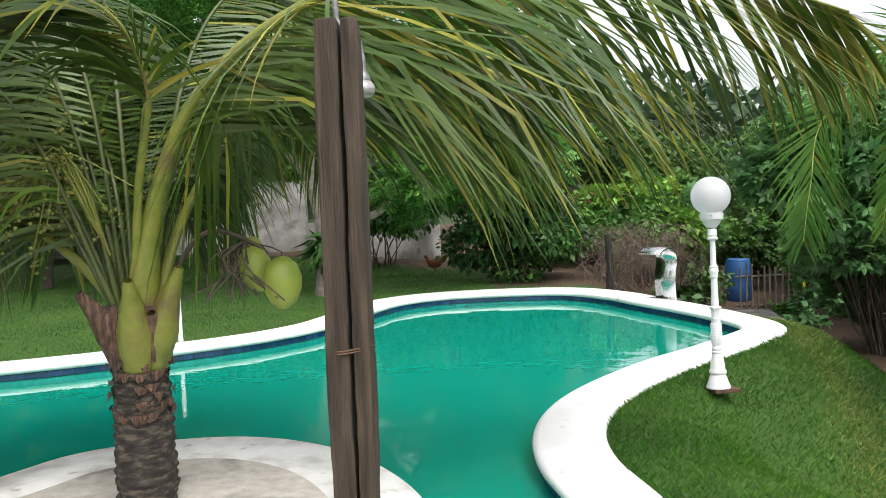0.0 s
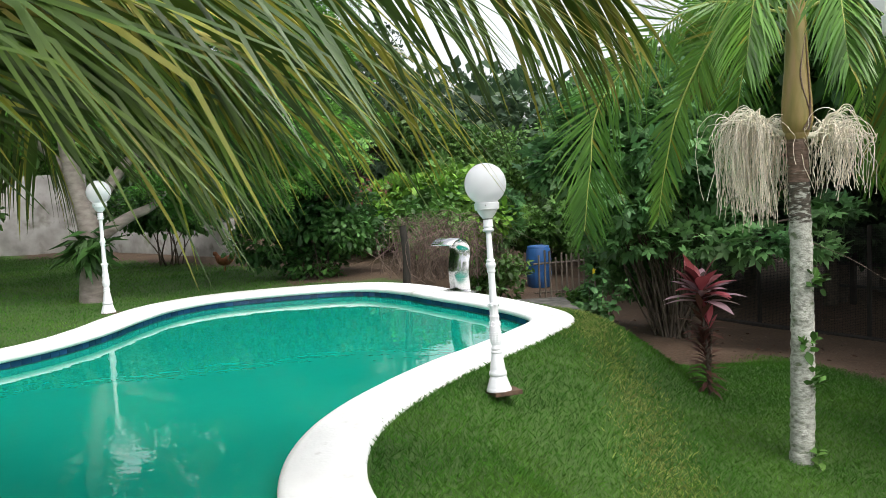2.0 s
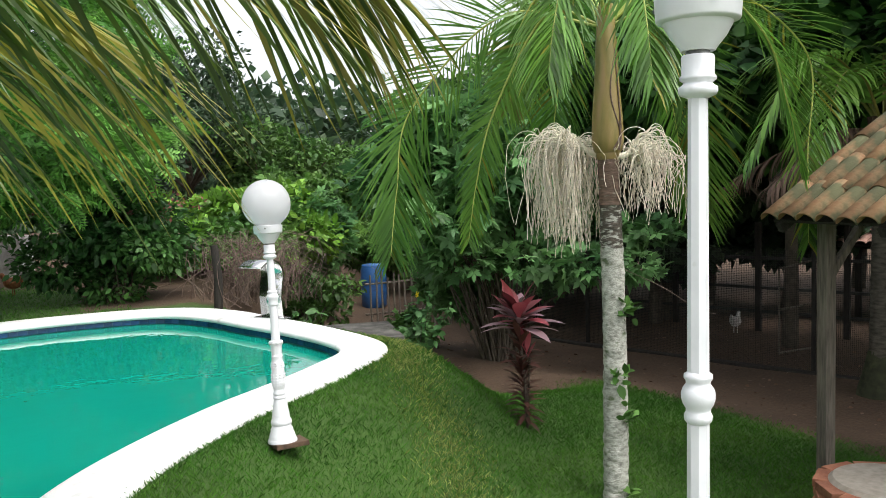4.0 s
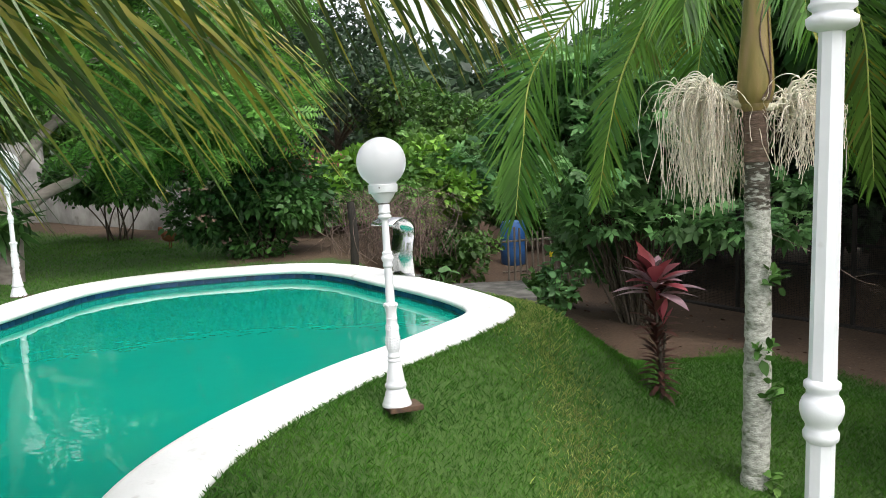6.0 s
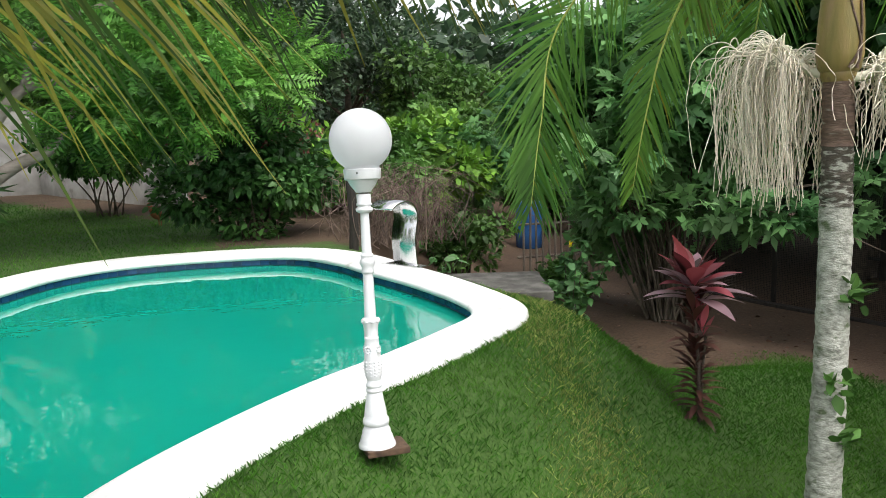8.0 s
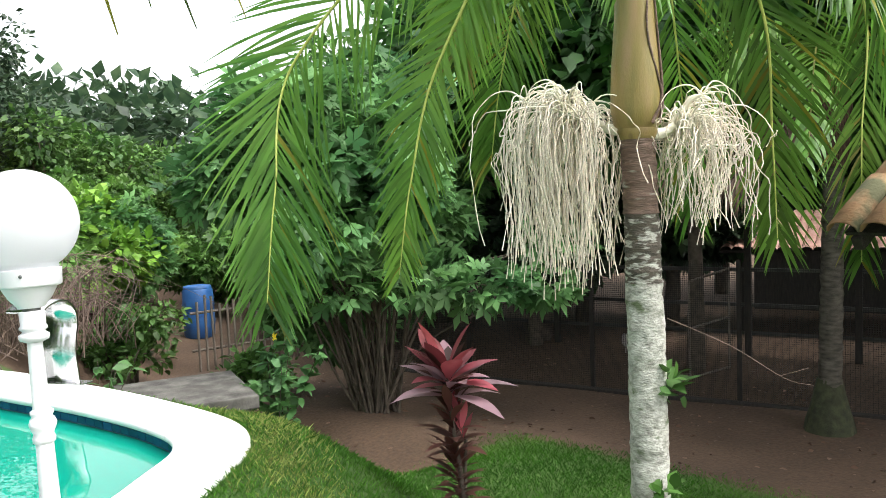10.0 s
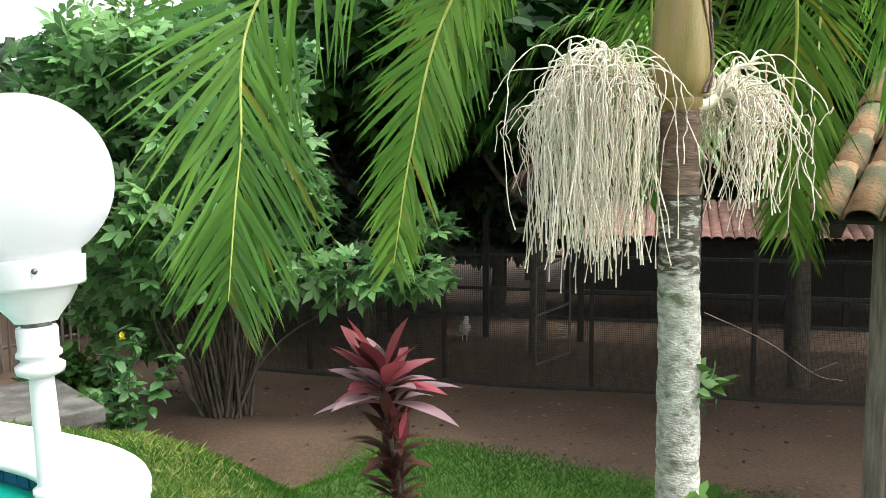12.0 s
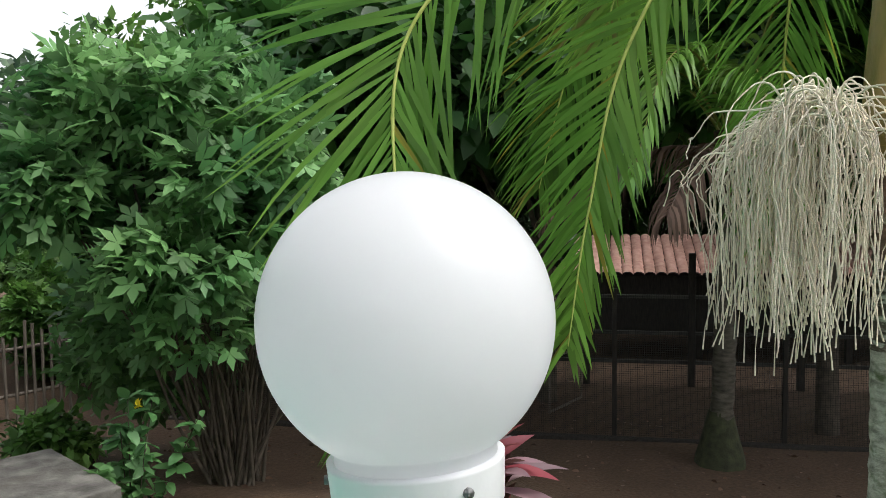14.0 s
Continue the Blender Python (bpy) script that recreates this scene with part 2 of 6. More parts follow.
def ground_material():
    """Lawn and bare earth, mixed by the soil layer of the sheet with a ragged edge."""
    m = bpy.data.materials.new("lawn_and_earth")
    m.use_nodes = True
    n, l = m.node_tree.nodes, m.node_tree.links
    b = n["Principled BSDF"]
    tc = n.new("ShaderNodeTexCoord")

    def tex(scale, detail, a, c):
        t = n.new("ShaderNodeTexNoise")
        t.inputs["Scale"].default_value, t.inputs["Detail"].default_value = scale, detail
        l.new(tc.outputs["Object"], t.inputs["Vector"])
        r = n.new("ShaderNodeValToRGB")
        r.color_ramp.elements[0].position, r.color_ramp.elements[1].position = 0.32, 0.68
        r.color_ramp.elements[0].color, r.color_ramp.elements[1].color = (*a, 1), (*c, 1)
        l.new(t.outputs["Fac"], r.inputs[0])
        return t, r.outputs[0]

    def mix(fac, a, c, kind="MIX"):
        x = n.new("ShaderNodeMixRGB")
        x.blend_type = kind
        if isinstance(fac, float):
            x.inputs[0].default_value = fac
        else:
            l.new(fac, x.inputs[0])
        l.new(a, x.inputs[1])
        l.new(c, x.inputs[2])
        return x.outputs[0]

    _, g1 = tex(1.3, 6, (0.02, 0.066, 0.007), (0.045, 0.115, 0.013))
    _, g2 = tex(70, 3, (0.02, 0.05, 0.006), (0.09, 0.15, 0.025))
    grass = mix(0.5, g1, g2)
    _, d1 = tex(1.6, 8, (0.057, 0.034, 0.02), (0.11, 0.068, 0.041))
    t2, d2 = tex(28, 6, (0.044, 0.026, 0.016), (0.121, 0.075, 0.045))
    dirt = mix(0.5, d1, d2)
    at = n.new("ShaderNodeAttribute")
    at.attribute_name = "soil"
    e = n.new("ShaderNodeTexNoise")
    e.inputs["Scale"].default_value, e.inputs["Detail"].default_value = 5.0, 8
    l.new(tc.outputs["Object"], e.inputs["Vector"])
    ad = n.new("ShaderNodeMath")
    l.new(at.outputs["Fac"], ad.inputs[0])
    l.new(e.outputs["Fac"], ad.inputs[1])
    mr = n.new("ShaderNodeMapRange")
    mr.inputs["From Min"].default_value, mr.inputs["From Max"].default_value = 0.86, 1.1
    l.new(ad.outputs[0], mr.inputs["Value"])
    l.new(mix(mr.outputs[0], grass, dirt), b.inputs["Base Color"])
    b.inputs["Roughness"].default_value = 0.95
    bp = n.new("ShaderNodeBump")
    bp.inputs["Strength"].default_value, bp.inputs["Distance"].default_value = 0.6, 0.02
    l.new(t2.outputs["Fac"], bp.inputs["Height"])
    l.new(bp.outputs[0], b.inputs["Normal"])
    return m


M_WATER = water_material()
M_GROUND = ground_material()


# ---------------------------------------------------------------- building helpers
def part(name, bm, material, parent=None, label="", smooth=True):
    """Links a bmesh as one mesh object under a thing or a part."""
    me = bpy.data.meshes.new(name)
    bm.to_mesh(me)
    bm.free()
    return mesh_part(name, me, material, parent, label, smooth)


def mesh_part(name, me, material, parent=None, label="", smooth=True):
    for m in material if isinstance(material, (list, tuple)) else (material,):
        me.materials.append(m)
    if smooth:
        me.polygons.foreach_set("use_smooth", [True] * len(me.polygons))
    ob = new(name, me)
    ob.parent = parent
    if label:
        tagged(ob, label)
    return ob


def np_mesh(name, verts, faces, slots=None):
    """A mesh from arrays of vertices and equal-sided faces."""
    me = bpy.data.meshes.new(name)
    verts, faces = np.asarray(verts, np.float32), np.asarray(faces, np.int32)
    k = faces.shape[1]
    me.vertices.add(len(verts))
    me.vertices.foreach_set("co", verts.ravel())
    me.loops.add(faces.size)
    me.loops.foreach_set("vertex_index", faces.ravel())
    me.polygons.add(len(faces))
    me.polygons.foreach_set("loop_start", np.arange(0, faces.size, k, dtype=np.int32))
    if slots is not None:
        me.polygons.foreach_set("material_index", np.asarray(slots, np.int32))
    me.update(calc_edges=True)
    return me


def thing(name, label, category, at=(0, 0, 0), group="", kind="", turn=0.0):
    ob = new(name)
    ob.empty_display_size = 0.1
    ob.matrix_basis = pose(*at, 0, 0, turn)
    return tagged(ob, label, category, group, kind)


def box(bm, size, at=(0, 0, 0), m=None, bevel=0.0):
    r = bmesh.ops.create_cube(bm, size=1.0, matrix=(m or Matrix()) @ Matrix.Translation(at) @ Matrix.Diagonal((*size, 1)))
    if bevel:
        es = list({e for v in r["verts"] for e in v.link_edges})
        bmesh.ops.bevel(bm, geom=es, offset=bevel, segments=2, affect="EDGES", profile=0.6)
    return bm


def lathe(bm, profile, seg=32, at=(0, 0, 0), flute=0.0, flutes=8):
    """A turned body from (radius, height) pairs."""
    rings = []
    for r, z in profile:
        rings.append([bm.verts.new((at[0] + math.cos(a) * r * (1 + flute * math.cos(a * flutes)), at[1] + math.sin(a) * r * (1 + flute * math.cos(a * flutes)), at[2] + z))
                      for a in (2 * math.pi * i / seg for i in range(seg))])
    for a, b in zip(rings, rings[1:]):
        for i in range(seg):
            bm.faces.new((a[i], a[(i + 1) % seg], b[(i + 1) % seg], b[i]))
    for loop in (rings[0][::-1], rings[-1]):
        bm.faces.new([bm.verts.new(v.co) for v in loop])
    return bm


def spline(points, n):
    """n points of a smooth curve through the given ones."""
    p = np.array(points, float)
    p = np.vstack([2 * p[0] - p[1], p, 2 * p[-1] - p[-2]])
    out = []
    for u in np.linspace(0, len(points) - 1 - 1e-6, n):
        i, t = int(u), u - int(u)
        a, b, c, d = p[i:i + 4]
        out.append(0.5 * (2 * b + (c - a) * t + (2 * a - 5 * b + 4 * c - d) * t * t + (3 * b - a - 3 * c + d) * t ** 3))
    return np.array(out)


def tube_arrays(path, radii, seg=8, squash=1.0):
    path = np.asarray(path, float)
    n = len(path)
    radii = np.broadcast_to(radii, (n,))
    tan = np.gradient(path, axis=0)
    tan /= np.linalg.norm(tan, axis=1)[:, None] + 1e-9
    ref = np.where(np.abs(tan[:, 2:3]) > 0.9, np.array([[1.0, 0, 0]]), np.array([[0, 0, 1.0]]))
    ref = np.broadcast_to(ref[0] if abs(tan[:, 2]).mean() > 0.8 else np.array([0.13, 0.08, 0.98]), tan.shape)
    if abs(tan[:, 2]).mean() > 0.8:
        ref = np.broadcast_to(np.array([1.0, 0.1, 0]), tan.shape)
    s = np.cross(tan, ref)
    s /= np.linalg.norm(s, axis=1)[:, None] + 1e-9
    u = np.cross(s, tan)
    a = np.arange(seg) * 2 * np.pi / seg
    v = path[:, None] + radii[:, None, None] * (np.cos(a)[None, :, None] * s[:, None] + squash * np.sin(a)[None, :, None] * u[:, None])
    i = np.arange(n - 1)[:, None] * seg
    j = np.arange(seg)[None]
    f = np.stack([i + j, i + (j + 1) % seg, i + seg + (j + 1) % seg, i + seg + j], -1).reshape(-1, 4)
    return v.reshape(-1, 3), f


def join_arrays(pieces):
    vs, fs, o = [], [], 0
    for v, f in pieces:
        vs.append(v)
        fs.append(np.asarray(f) + o)
        o += len(v)
    return np.vstack(vs), np.vstack(fs)


def tubes(name, specs, material, parent=None, label="", seg=8):
    v, f = join_arrays([tube_arrays(p, r, seg) for p, r in specs])
    return mesh_part(name, np_mesh(name, v, f), material, parent, label)


LEAF_OVAL = (np.array([(0, 0, 0), (0.28, 0.3, 0.06), (0, 0.5, -0.02), (-0.28, 0.3, 0.06), (0.22, 0.68, 0.02), (0, 1.0, -0.1), (-0.22, 0.68, 0.02)]),
             np.array([(0, 1, 2, 3), (2, 1, 4, 5), (2, 5, 6, 3)]))
LEAF_SLIM = (np.array([(0, 0, 0), (0.11, 0.35, 0.04), (0, 1.0, -0.12), (-0.11, 0.35, 0.04)]), np.array([(0, 1, 2, 3)]))
LEAF_QUAD = (np.array([(0, 0, 0), (0.34, 0.45, 0.06), (0, 1.0, -0.08), (-0.34, 0.45, 0.06)]), np.array([(0, 1, 2, 3)]))


def lobed_leaf():
    v, f = [(0, 0.12, 0)], []
    for k, (a, r) in enumerate(((-115, 0.5), (-55, 0.8), (0, 1.0), (55, 0.8), (115, 0.5))):
        a = radians(a)
        d, s = np.array((math.sin(a), math.cos(a), 0)), np.array((math.cos(a), -math.sin(a), 0))
        o = np.array((0, 0.12, 0))
        b = len(v)
        v += [tuple(o + d * r * 0.5 - s * 0.2 + (0, 0, 0.03)), tuple(o + d * r + (0, 0, -0.08)), tuple(o + d * r * 0.5 + s * 0.2 + (0, 0, 0.03))]
        f.append((0, b, b + 1, b + 2))
    return np.array(v), np.array(f)


LEAF_LOBED = lobed_leaf()


def leaf_cloud(points, out, size, template, rng, droop=0.35, spread=0.7):
    """Leaves at points, facing roughly along out (unit vectors), random in turn and size."""
    tv, tf = template
    n = len(points)
    d = out + rng.normal(0, spread, (n, 3))
    d[:, 2] -= droop
    d /= np.linalg.norm(d, axis=1)[:, None] + 1e-9
    up = rng.normal(0, 0.45, (n, 3)) + np.array([0, 0, 1.0])
    x = np.cross(d, up)
    x /= np.linalg.norm(x, axis=1)[:, None] + 1e-9
    z = np.cross(x, d)
    s = size * rng.uniform(0.6, 1.25, n)
    v = points[:, None] + s[:, None, None] * (tv[None, :, 0:1] * x[:, None] + tv[None, :, 1:2] * d[:, None] + tv[None, :, 2:3] * z[:, None])
    f = tf[None] + (np.arange(n) * len(tv))[:, None, None]
    return v.reshape(-1, 3), f.reshape(-1, tf.shape[1])


def blob_points(n, clumps, rng, shell=0.55):
    """Points in ellipsoid clumps (centre, radii), denser to their outside, with outward vectors."""
    w = np.array([np.prod(r) ** (2 / 3) for _, r in clumps])
    idx = rng.choice(len(clumps), n, p=w / w.sum())
    c = np.array([c for c, _ in clumps])[idx]
    r = np.array([r for _, r in clumps])[idx]
    d = rng.normal(0, 1, (n, 3))
    d /= np.linalg.norm(d, axis=1)[:, None]
    k = rng.uniform(shell ** 3, 1.0, n) ** (1 / 3) * (1 + 0.12 * rng.normal(0, 1, n))
    return c + d * r * k[:, None], d


def foliage(name, clumps, n, size, template, material, rng, parent=None, label="", shell=0.55, droop=0.35, slots=None):
    p, d = blob_points(n, clumps, rng, shell)
    v, f = leaf_cloud(p, d, size, template, rng, droop)
    ob = mesh_part(name, np_mesh(name, v, f), material, parent, label, smooth=False)
    return ob


def random_clumps(n, centre, radii, size, rng, low=0.6, high=1.3):
    out = []
    for _ in range(n):
        d = rng.normal(0, 1, 3)
        d /= np.linalg.norm(d)
        k = rng.uniform(0.35, 0.95)
        s = size * rng.uniform(low, high)
        out.append((tuple(np.array(centre) + d * np.array(radii) * k), (s, s, s * 0.75)))
    return out


def frond(parent, path, side_len, material, rng, width=0.03, pairs=70, bare=0.12, hang=0.9, name="frond",
          rachis=0.022, rmat=None, label="", yellow=None, yshare=0.0, gap=0.0, base_flare=1.0, side_dir=None, single=0, tip=0.5, lay=58, lift=0.22, start=0.55, front=1.0, kink=0.0, dry=0.0):
    """A feather leaf: a tapered midrib along path with two rows of drooping pointed leaflets.
    hang: how strongly the leaflets fall; side_dir: the way the leaf is spread; single: how many leaflets are objects of their own."""
    curve = spline(path, 60)
    t = np.linspace(0, 1, 60)
    rad = rachis * (1 - 0.86 * t ** 0.8)
    rad[:6] *= np.linspace(base_flare, 1, 6)
    v, f = tube_arrays(curve, rad, 7, 0.75)
    rib = mesh_part(name, np_mesh(name, v, f), rmat or M_RACHIS, parent, label)
    tan = np.gradient(curve, axis=0)
    tan /= np.linalg.norm(tan, axis=1)[:, None]
    vs, fs, sl, o, made = [], [], [], 0, 0
    for k in range(pairs):
        for side in (-1, 1):
            u = bare + (1 - bare) * (k + 0.5 + rng.uniform(-0.3, 0.3)) / pairs
            if rng.random() < gap:
                continue
            i = min(58, int(u * 59))
            w = u * 59 - i
            p0 = curve[i] * (1 - w) + curve[i + 1] * w
            T = tan[i]
            S = np.cross(T, (0, 0, 1.0))
            S /= np.linalg.norm(S) + 1e-6
            if np.linalg.norm(np.cross(T, (0, 0, 1.0))) < 0.25:
                S = np.cross(tan[20], (0, 0, 1.0))
                S /= np.linalg.norm(S) + 1e-6
            if side_dir is not None:
                S = np.array(side_dir) - T * np.dot(side_dir, T)
                S /= np.linalg.norm(S)
            N = np.cross(S, T)
            prof = min(1.0, 0.55 + 2.2 * (u - bare)) * (1.0 if u < start else 1 - (1 - tip) * ((u - start) / (1 - start)) ** (1.3 if start > 0.5 else 1.0)) * (front if side > 0 else 1.0)
            L = side_len * prof * rng.uniform(0.85, 1.1)
            ang = radians(lay - 0.5 * lay * u + rng.uniform(-7, 7))
            d = T * math.cos(ang) + side * S * math.sin(ang) + N * (lift * (1.0 if lift > 0 else 1.25 - u) + rng.uniform(-0.12, 0.12))
            d /= np.linalg.norm(d)
            g = hang * rng.uniform(0.75, 1.25)
            segs = 6 if kink else 5
            fold = rng.integers(3, 6) if kink else 9
            pts = [p0]
            step = L / segs
            dd = d.copy()
            for q in range(segs):
                dd = dd + np.array((0, 0, -1.0)) * (g * (0.16 + 0.11 * q) if not kink else g * 0.17 + (kink * rng.uniform(0.2, 1.3) * (1.15 - u) if q == fold else 0.0))
                dd += rng.normal(0, 0.03, 3)
                dd /= np.linalg.norm(dd)
                pts.append(pts[-1] + dd * step)
            pts = np.array(pts)
            wv = np.cross(np.gradient(pts, axis=0), N + 0.35 * side * S)
            wv /= np.linalg.norm(wv, axis=1)[:, None] + 1e-6
            prof_w = np.array((0.45, 1.0, 1.0, 0.9, 0.7, 0.42, 0.05) if kink else (0.45, 1.0, 0.95, 0.75, 0.45, 0.05)) * width * 0.5 * rng.uniform(0.8, 1.15)
            y = 1 if (yellow and (rng.random() < yshare * (0.3 + 1.6 * u) + (dry if u > 0.72 else 0.0))) else 0
            q = np.arange(segs) * 2
            if made < single:
                made += 1
                me = np_mesh("leaflet", np.stack([pts - wv * prof_w[:, None], pts + wv * prof_w[:, None]], 1).reshape(-1, 3), np.stack([q, q + 1, q + 3, q + 2], 1))
                mesh_part("leaflet", me, yellow if y else material, rib)
                continue
            vs.append(np.stack([pts - wv * prof_w[:, None], pts + wv * prof_w[:, None]], 1).reshape(-1, 3))
            fs.append(np.stack([q, q + 1, q + 3, q + 2], 1) + o)
            sl += [y] * segs
            o += 2 * (segs + 1)
    if vs:
        me = np_mesh("leaf_blade", np.vstack(vs), np.vstack(fs), sl)
        mesh_part("leaf_blade", me, [material, yellow] if yellow else material, rib, smooth=True)
    return rib


# ---------------------------------------------------------------- pool outline and ground
POOL_EDGE = [(0.62, 3.5), (0.5, 4.2), (0.51, 4.75), (0.63, 5.26), (0.87, 5.77), (1.25, 6.32), (1.67, 6.82), (2.11, 7.25), (2.56, 7.74), (2.9, 8.2), (2.87, 8.75),
             (2.6, 9.55), (2.28, 10.25), (1.98, 10.93), (1.52, 11.46), (0.78, 11.56), (-0.16, 11.4), (-0.74, 10.96), (-1.05, 10.3), (-1.27, 9.6),
             (-1.55, 9.0), (-2.0, 8.45), (-2.65, 7.95), (-3.4, 7.5), (-4.3, 7.1), (-5.6, 6.7), (-6.8, 5.9), (-7.2, 4.8), (-6.6, 3.8), (-5.2, 3.2), (-3.6, 3.3),
             (-2.62, 3.95), (-2.2, 4.55), (-1.72, 4.78), (-1.25, 4.82), (-0.8, 4.65), (-0.42, 4.3), (-0.13, 3.75), (-0.02, 3.1), (0.25, 2.7), (0.55, 2.95)]


def closed_spline(points, n):
    p = np.array(points, float)
    m = len(p)
    out = []
    for u in np.arange(n) * m / n:
        i, t = int(u), u - int(u)
        a, b, c, d = p[(i - 1) % m], p[i % m], p[(i + 1) % m], p[(i + 2) % m]
        out.append(0.5 * (2 * b + (c - a) * t + (2 * a - 5 * b + 4 * c - d) * t * t + (3 * b - a - 3 * c + d) * t ** 3))
    return np.array(out)


raw = closed_spline(POOL_EDGE, 1600)
step = np.linalg.norm(np.roll(raw, -1, 0) - raw, axis=1)
along = np.concatenate([[0], np.cumsum(step)[:-1]])
PERIMETER = step.sum()
N_EDGE = 360
u_at = np.arange(N_EDGE) * PERIMETER / N_EDGE
EDGE = np.stack([np.interp(u_at, along, raw[:, 0]), np.interp(u_at, along, raw[:, 1])], 1)
tang = np.roll(EDGE, -1, 0) - np.roll(EDGE, 1, 0)
tang /= np.linalg.norm(tang, axis=1)[:, None]
OUTW = np.stack([tang[:, 1], -tang[:, 0]], 1)
for _ in range(6):
    OUTW = (np.roll(OUTW, 1, 0) + OUTW + np.roll(OUTW, -1, 0)) / 3
OUTW /= np.linalg.norm(OUTW, axis=1)[:, None]
COPING_W = 0.41 + 0.09 * np.clip((EDGE[:, 1] - 9.0) / 2.0, 0, 1)


def inside(px, py, poly):
    hit = np.zeros(px.shape, bool)
    q = np.roll(poly, -1, 0)
    for (x0, y0), (x1, y1) in zip(poly, q):
        if y0 != y1:
            hit ^= ((y0 > py) != (y1 > py)) & (px < (x1 - x0) * (py - y0) / (y1 - y0) + x0)
    return hit


def edge_distance(px, py):
    """Distance to the water's edge."""
    best = np.full(px.shape, 1e9)
    for x, y in EDGE[::2]:
        best = np.minimum(best, (px - x) ** 2 + (py - y) ** 2)
    return np.sqrt(best)


def smooth01(a, b, x):
    t = np.clip((x - a) / (b - a), 0, 1)
    return t * t * (3 - 2 * t)


def ground_z(px, py):
    px, py = np.asarray(px, float), np.asarray(py, float)
    d = edge_distance(px, py) - 0.42
    m = smooth01(3.7, 5.6, px + 0.6 * py) * smooth01(0.3, 2.2, px - np.maximum(0, py - 8) * 0.35)
    drop = 0.72 * smooth01(0.05, 1.5, d) + 0.42 * smooth01(1.3, 5.0, d)
    drop = drop + 0.45 * smooth01(0.02, 0.35, d) * smooth01(8.7, 9.5, py) * (1 - smooth01(1.6, 3.0, d)) * smooth01(2.2, 2.9, px)
    lumps = 0.02 * np.sin(px * 2.1 + 1) * np.sin(py * 1.7) * smooth01(0.2, 1.0, d)
    return -0.035 - m * drop + lumps


def soil_at(px, py):
    """0 on lawn, 1 on bare earth."""
    a = np.minimum(px - 4.4 + np.maximum(0, py - 10.6) * 0.9, py - 9.35)
    b = px - (6.55 + (8.9 - py) * 0.38)
    c = np.minimum(py - 12.6, px - 0.6)
    return smooth01(-0.75, 0.65, np.maximum(np.maximum(a, b), c))


def axis(lo, hi, s, far):
    inner = np.arange(lo, hi + s, s)
    grow = s * 1.35 ** np.arange(1, 22)
    return np.concatenate([(lo - np.cumsum(grow))[::-1], inner, hi + np.cumsum(grow)])


gx, gy = axis(-8, 7.5, 0.11, 300), axis(-2, 13.5, 0.11, 300)
GX, GY = np.meshgrid(gx, gy)
GZ = ground_z(GX, GY)
nx, ny = len(gx), len(gy)
quad = np.arange((ny - 1) * (nx - 1))
r0, c0 = quad // (nx - 1), quad % (nx - 1)
qs = np.stack([r0 * nx + c0, r0 * nx + c0 + 1, (r0 + 1) * nx + c0 + 1, (r0 + 1) * nx + c0], 1)
mx = (GX[:-1, :-1] + GX[1:, 1:]).ravel() / 2
my = (GY[:-1, :-1] + GY[1:, 1:]).ravel() / 2
MIDLINE = EDGE + OUTW * 0.2
qs = qs[~inside(mx, my, MIDLINE)]
gmesh = np_mesh("ground", np.stack([GX.ravel(), GY.ravel(), GZ.ravel()], 1), qs)
soil = gmesh.attributes.new("soil", "FLOAT", "POINT")
soil.data.foreach_set("value", soil_at(GX.ravel(), GY.ravel()).astype(np.float32))
ground = mesh_part("ground", gmesh, M_GROUND)
tagged(ground, "mown green lawn falling to bare brown earth", "ground", kind="structure")


def band(name, loops, material, parent=None, label="", closed=True):
    """A strip round the pool from loops of (offset, height) taken along the edge."""
    n = len(EDGE)
    vs = []
    for off, z in loops:
        o = off if not callable(off) else off()
        vs.append(np.column_stack([EDGE + OUTW * np.reshape(o, (-1, 1)), np.full(n, z)]))
    v = np.vstack(vs)
    i = np.arange(n)
    f = np.vstack([np.stack([k * n + i, k * n + (i + 1) % n, (k + 1) * n + (i + 1) % n, (k + 1) * n + i], 1) for k in range(len(loops) - 1)])
    return mesh_part(name, np_mesh(name, v, f[:, ::-1]), material, parent, label)


W = COPING_W
o1 = np.ones(N_EDGE)
pool = thing("swimming_pool", "free-form swimming pool full of murky turquoise water", "pool", kind="structure")
coping = band("pool_coping", [(o1 * 0.0, -0.06), (o1 * -0.02, -0.045), (o1 * -0.025, -0.02), (o1 * -0.012, -0.004), (o1 * 0.02, 0.004), (W * 0.5, 0.008), (W - 0.025, 0.004), (W - 0.004, -0.006), (W, -0.03), (W, -0.3)], M_COPING, pool, "smooth white painted coping")
band("pool_wall", [(o1 * 0.012, -0.05), (o1 * 0.012, -0.3), (o1 * 0.012, -1.4)], M_GROUT, pool, "dark blue pool wall")
wm = bmesh.new()
wm.faces.new([wm.verts.new((*p, -0.125)) for p in EDGE + OUTW * 0.008])
bmesh.ops.triangulate(wm, faces=wm.faces[:])
water = part("water", wm, M_WATER, None, smooth=False)
tagged(water, "still murky turquoise pool water mirroring sky and trees", "water", kind="structure")
fm = bmesh.new()
fm.faces.new([fm.verts.new((*p, -1.4)) for p in EDGE + OUTW * 0.008])
bmesh.ops.triangulate(fm, faces=fm.faces[:])
part("pool_floor", fm, M_POOL, pool, smooth=False)

# rounded deck with its own rim, inside the pool's near bulge
deck = thing("deck", "rounded washed concrete deck with a weathered white rim", "deck", kind="structure")

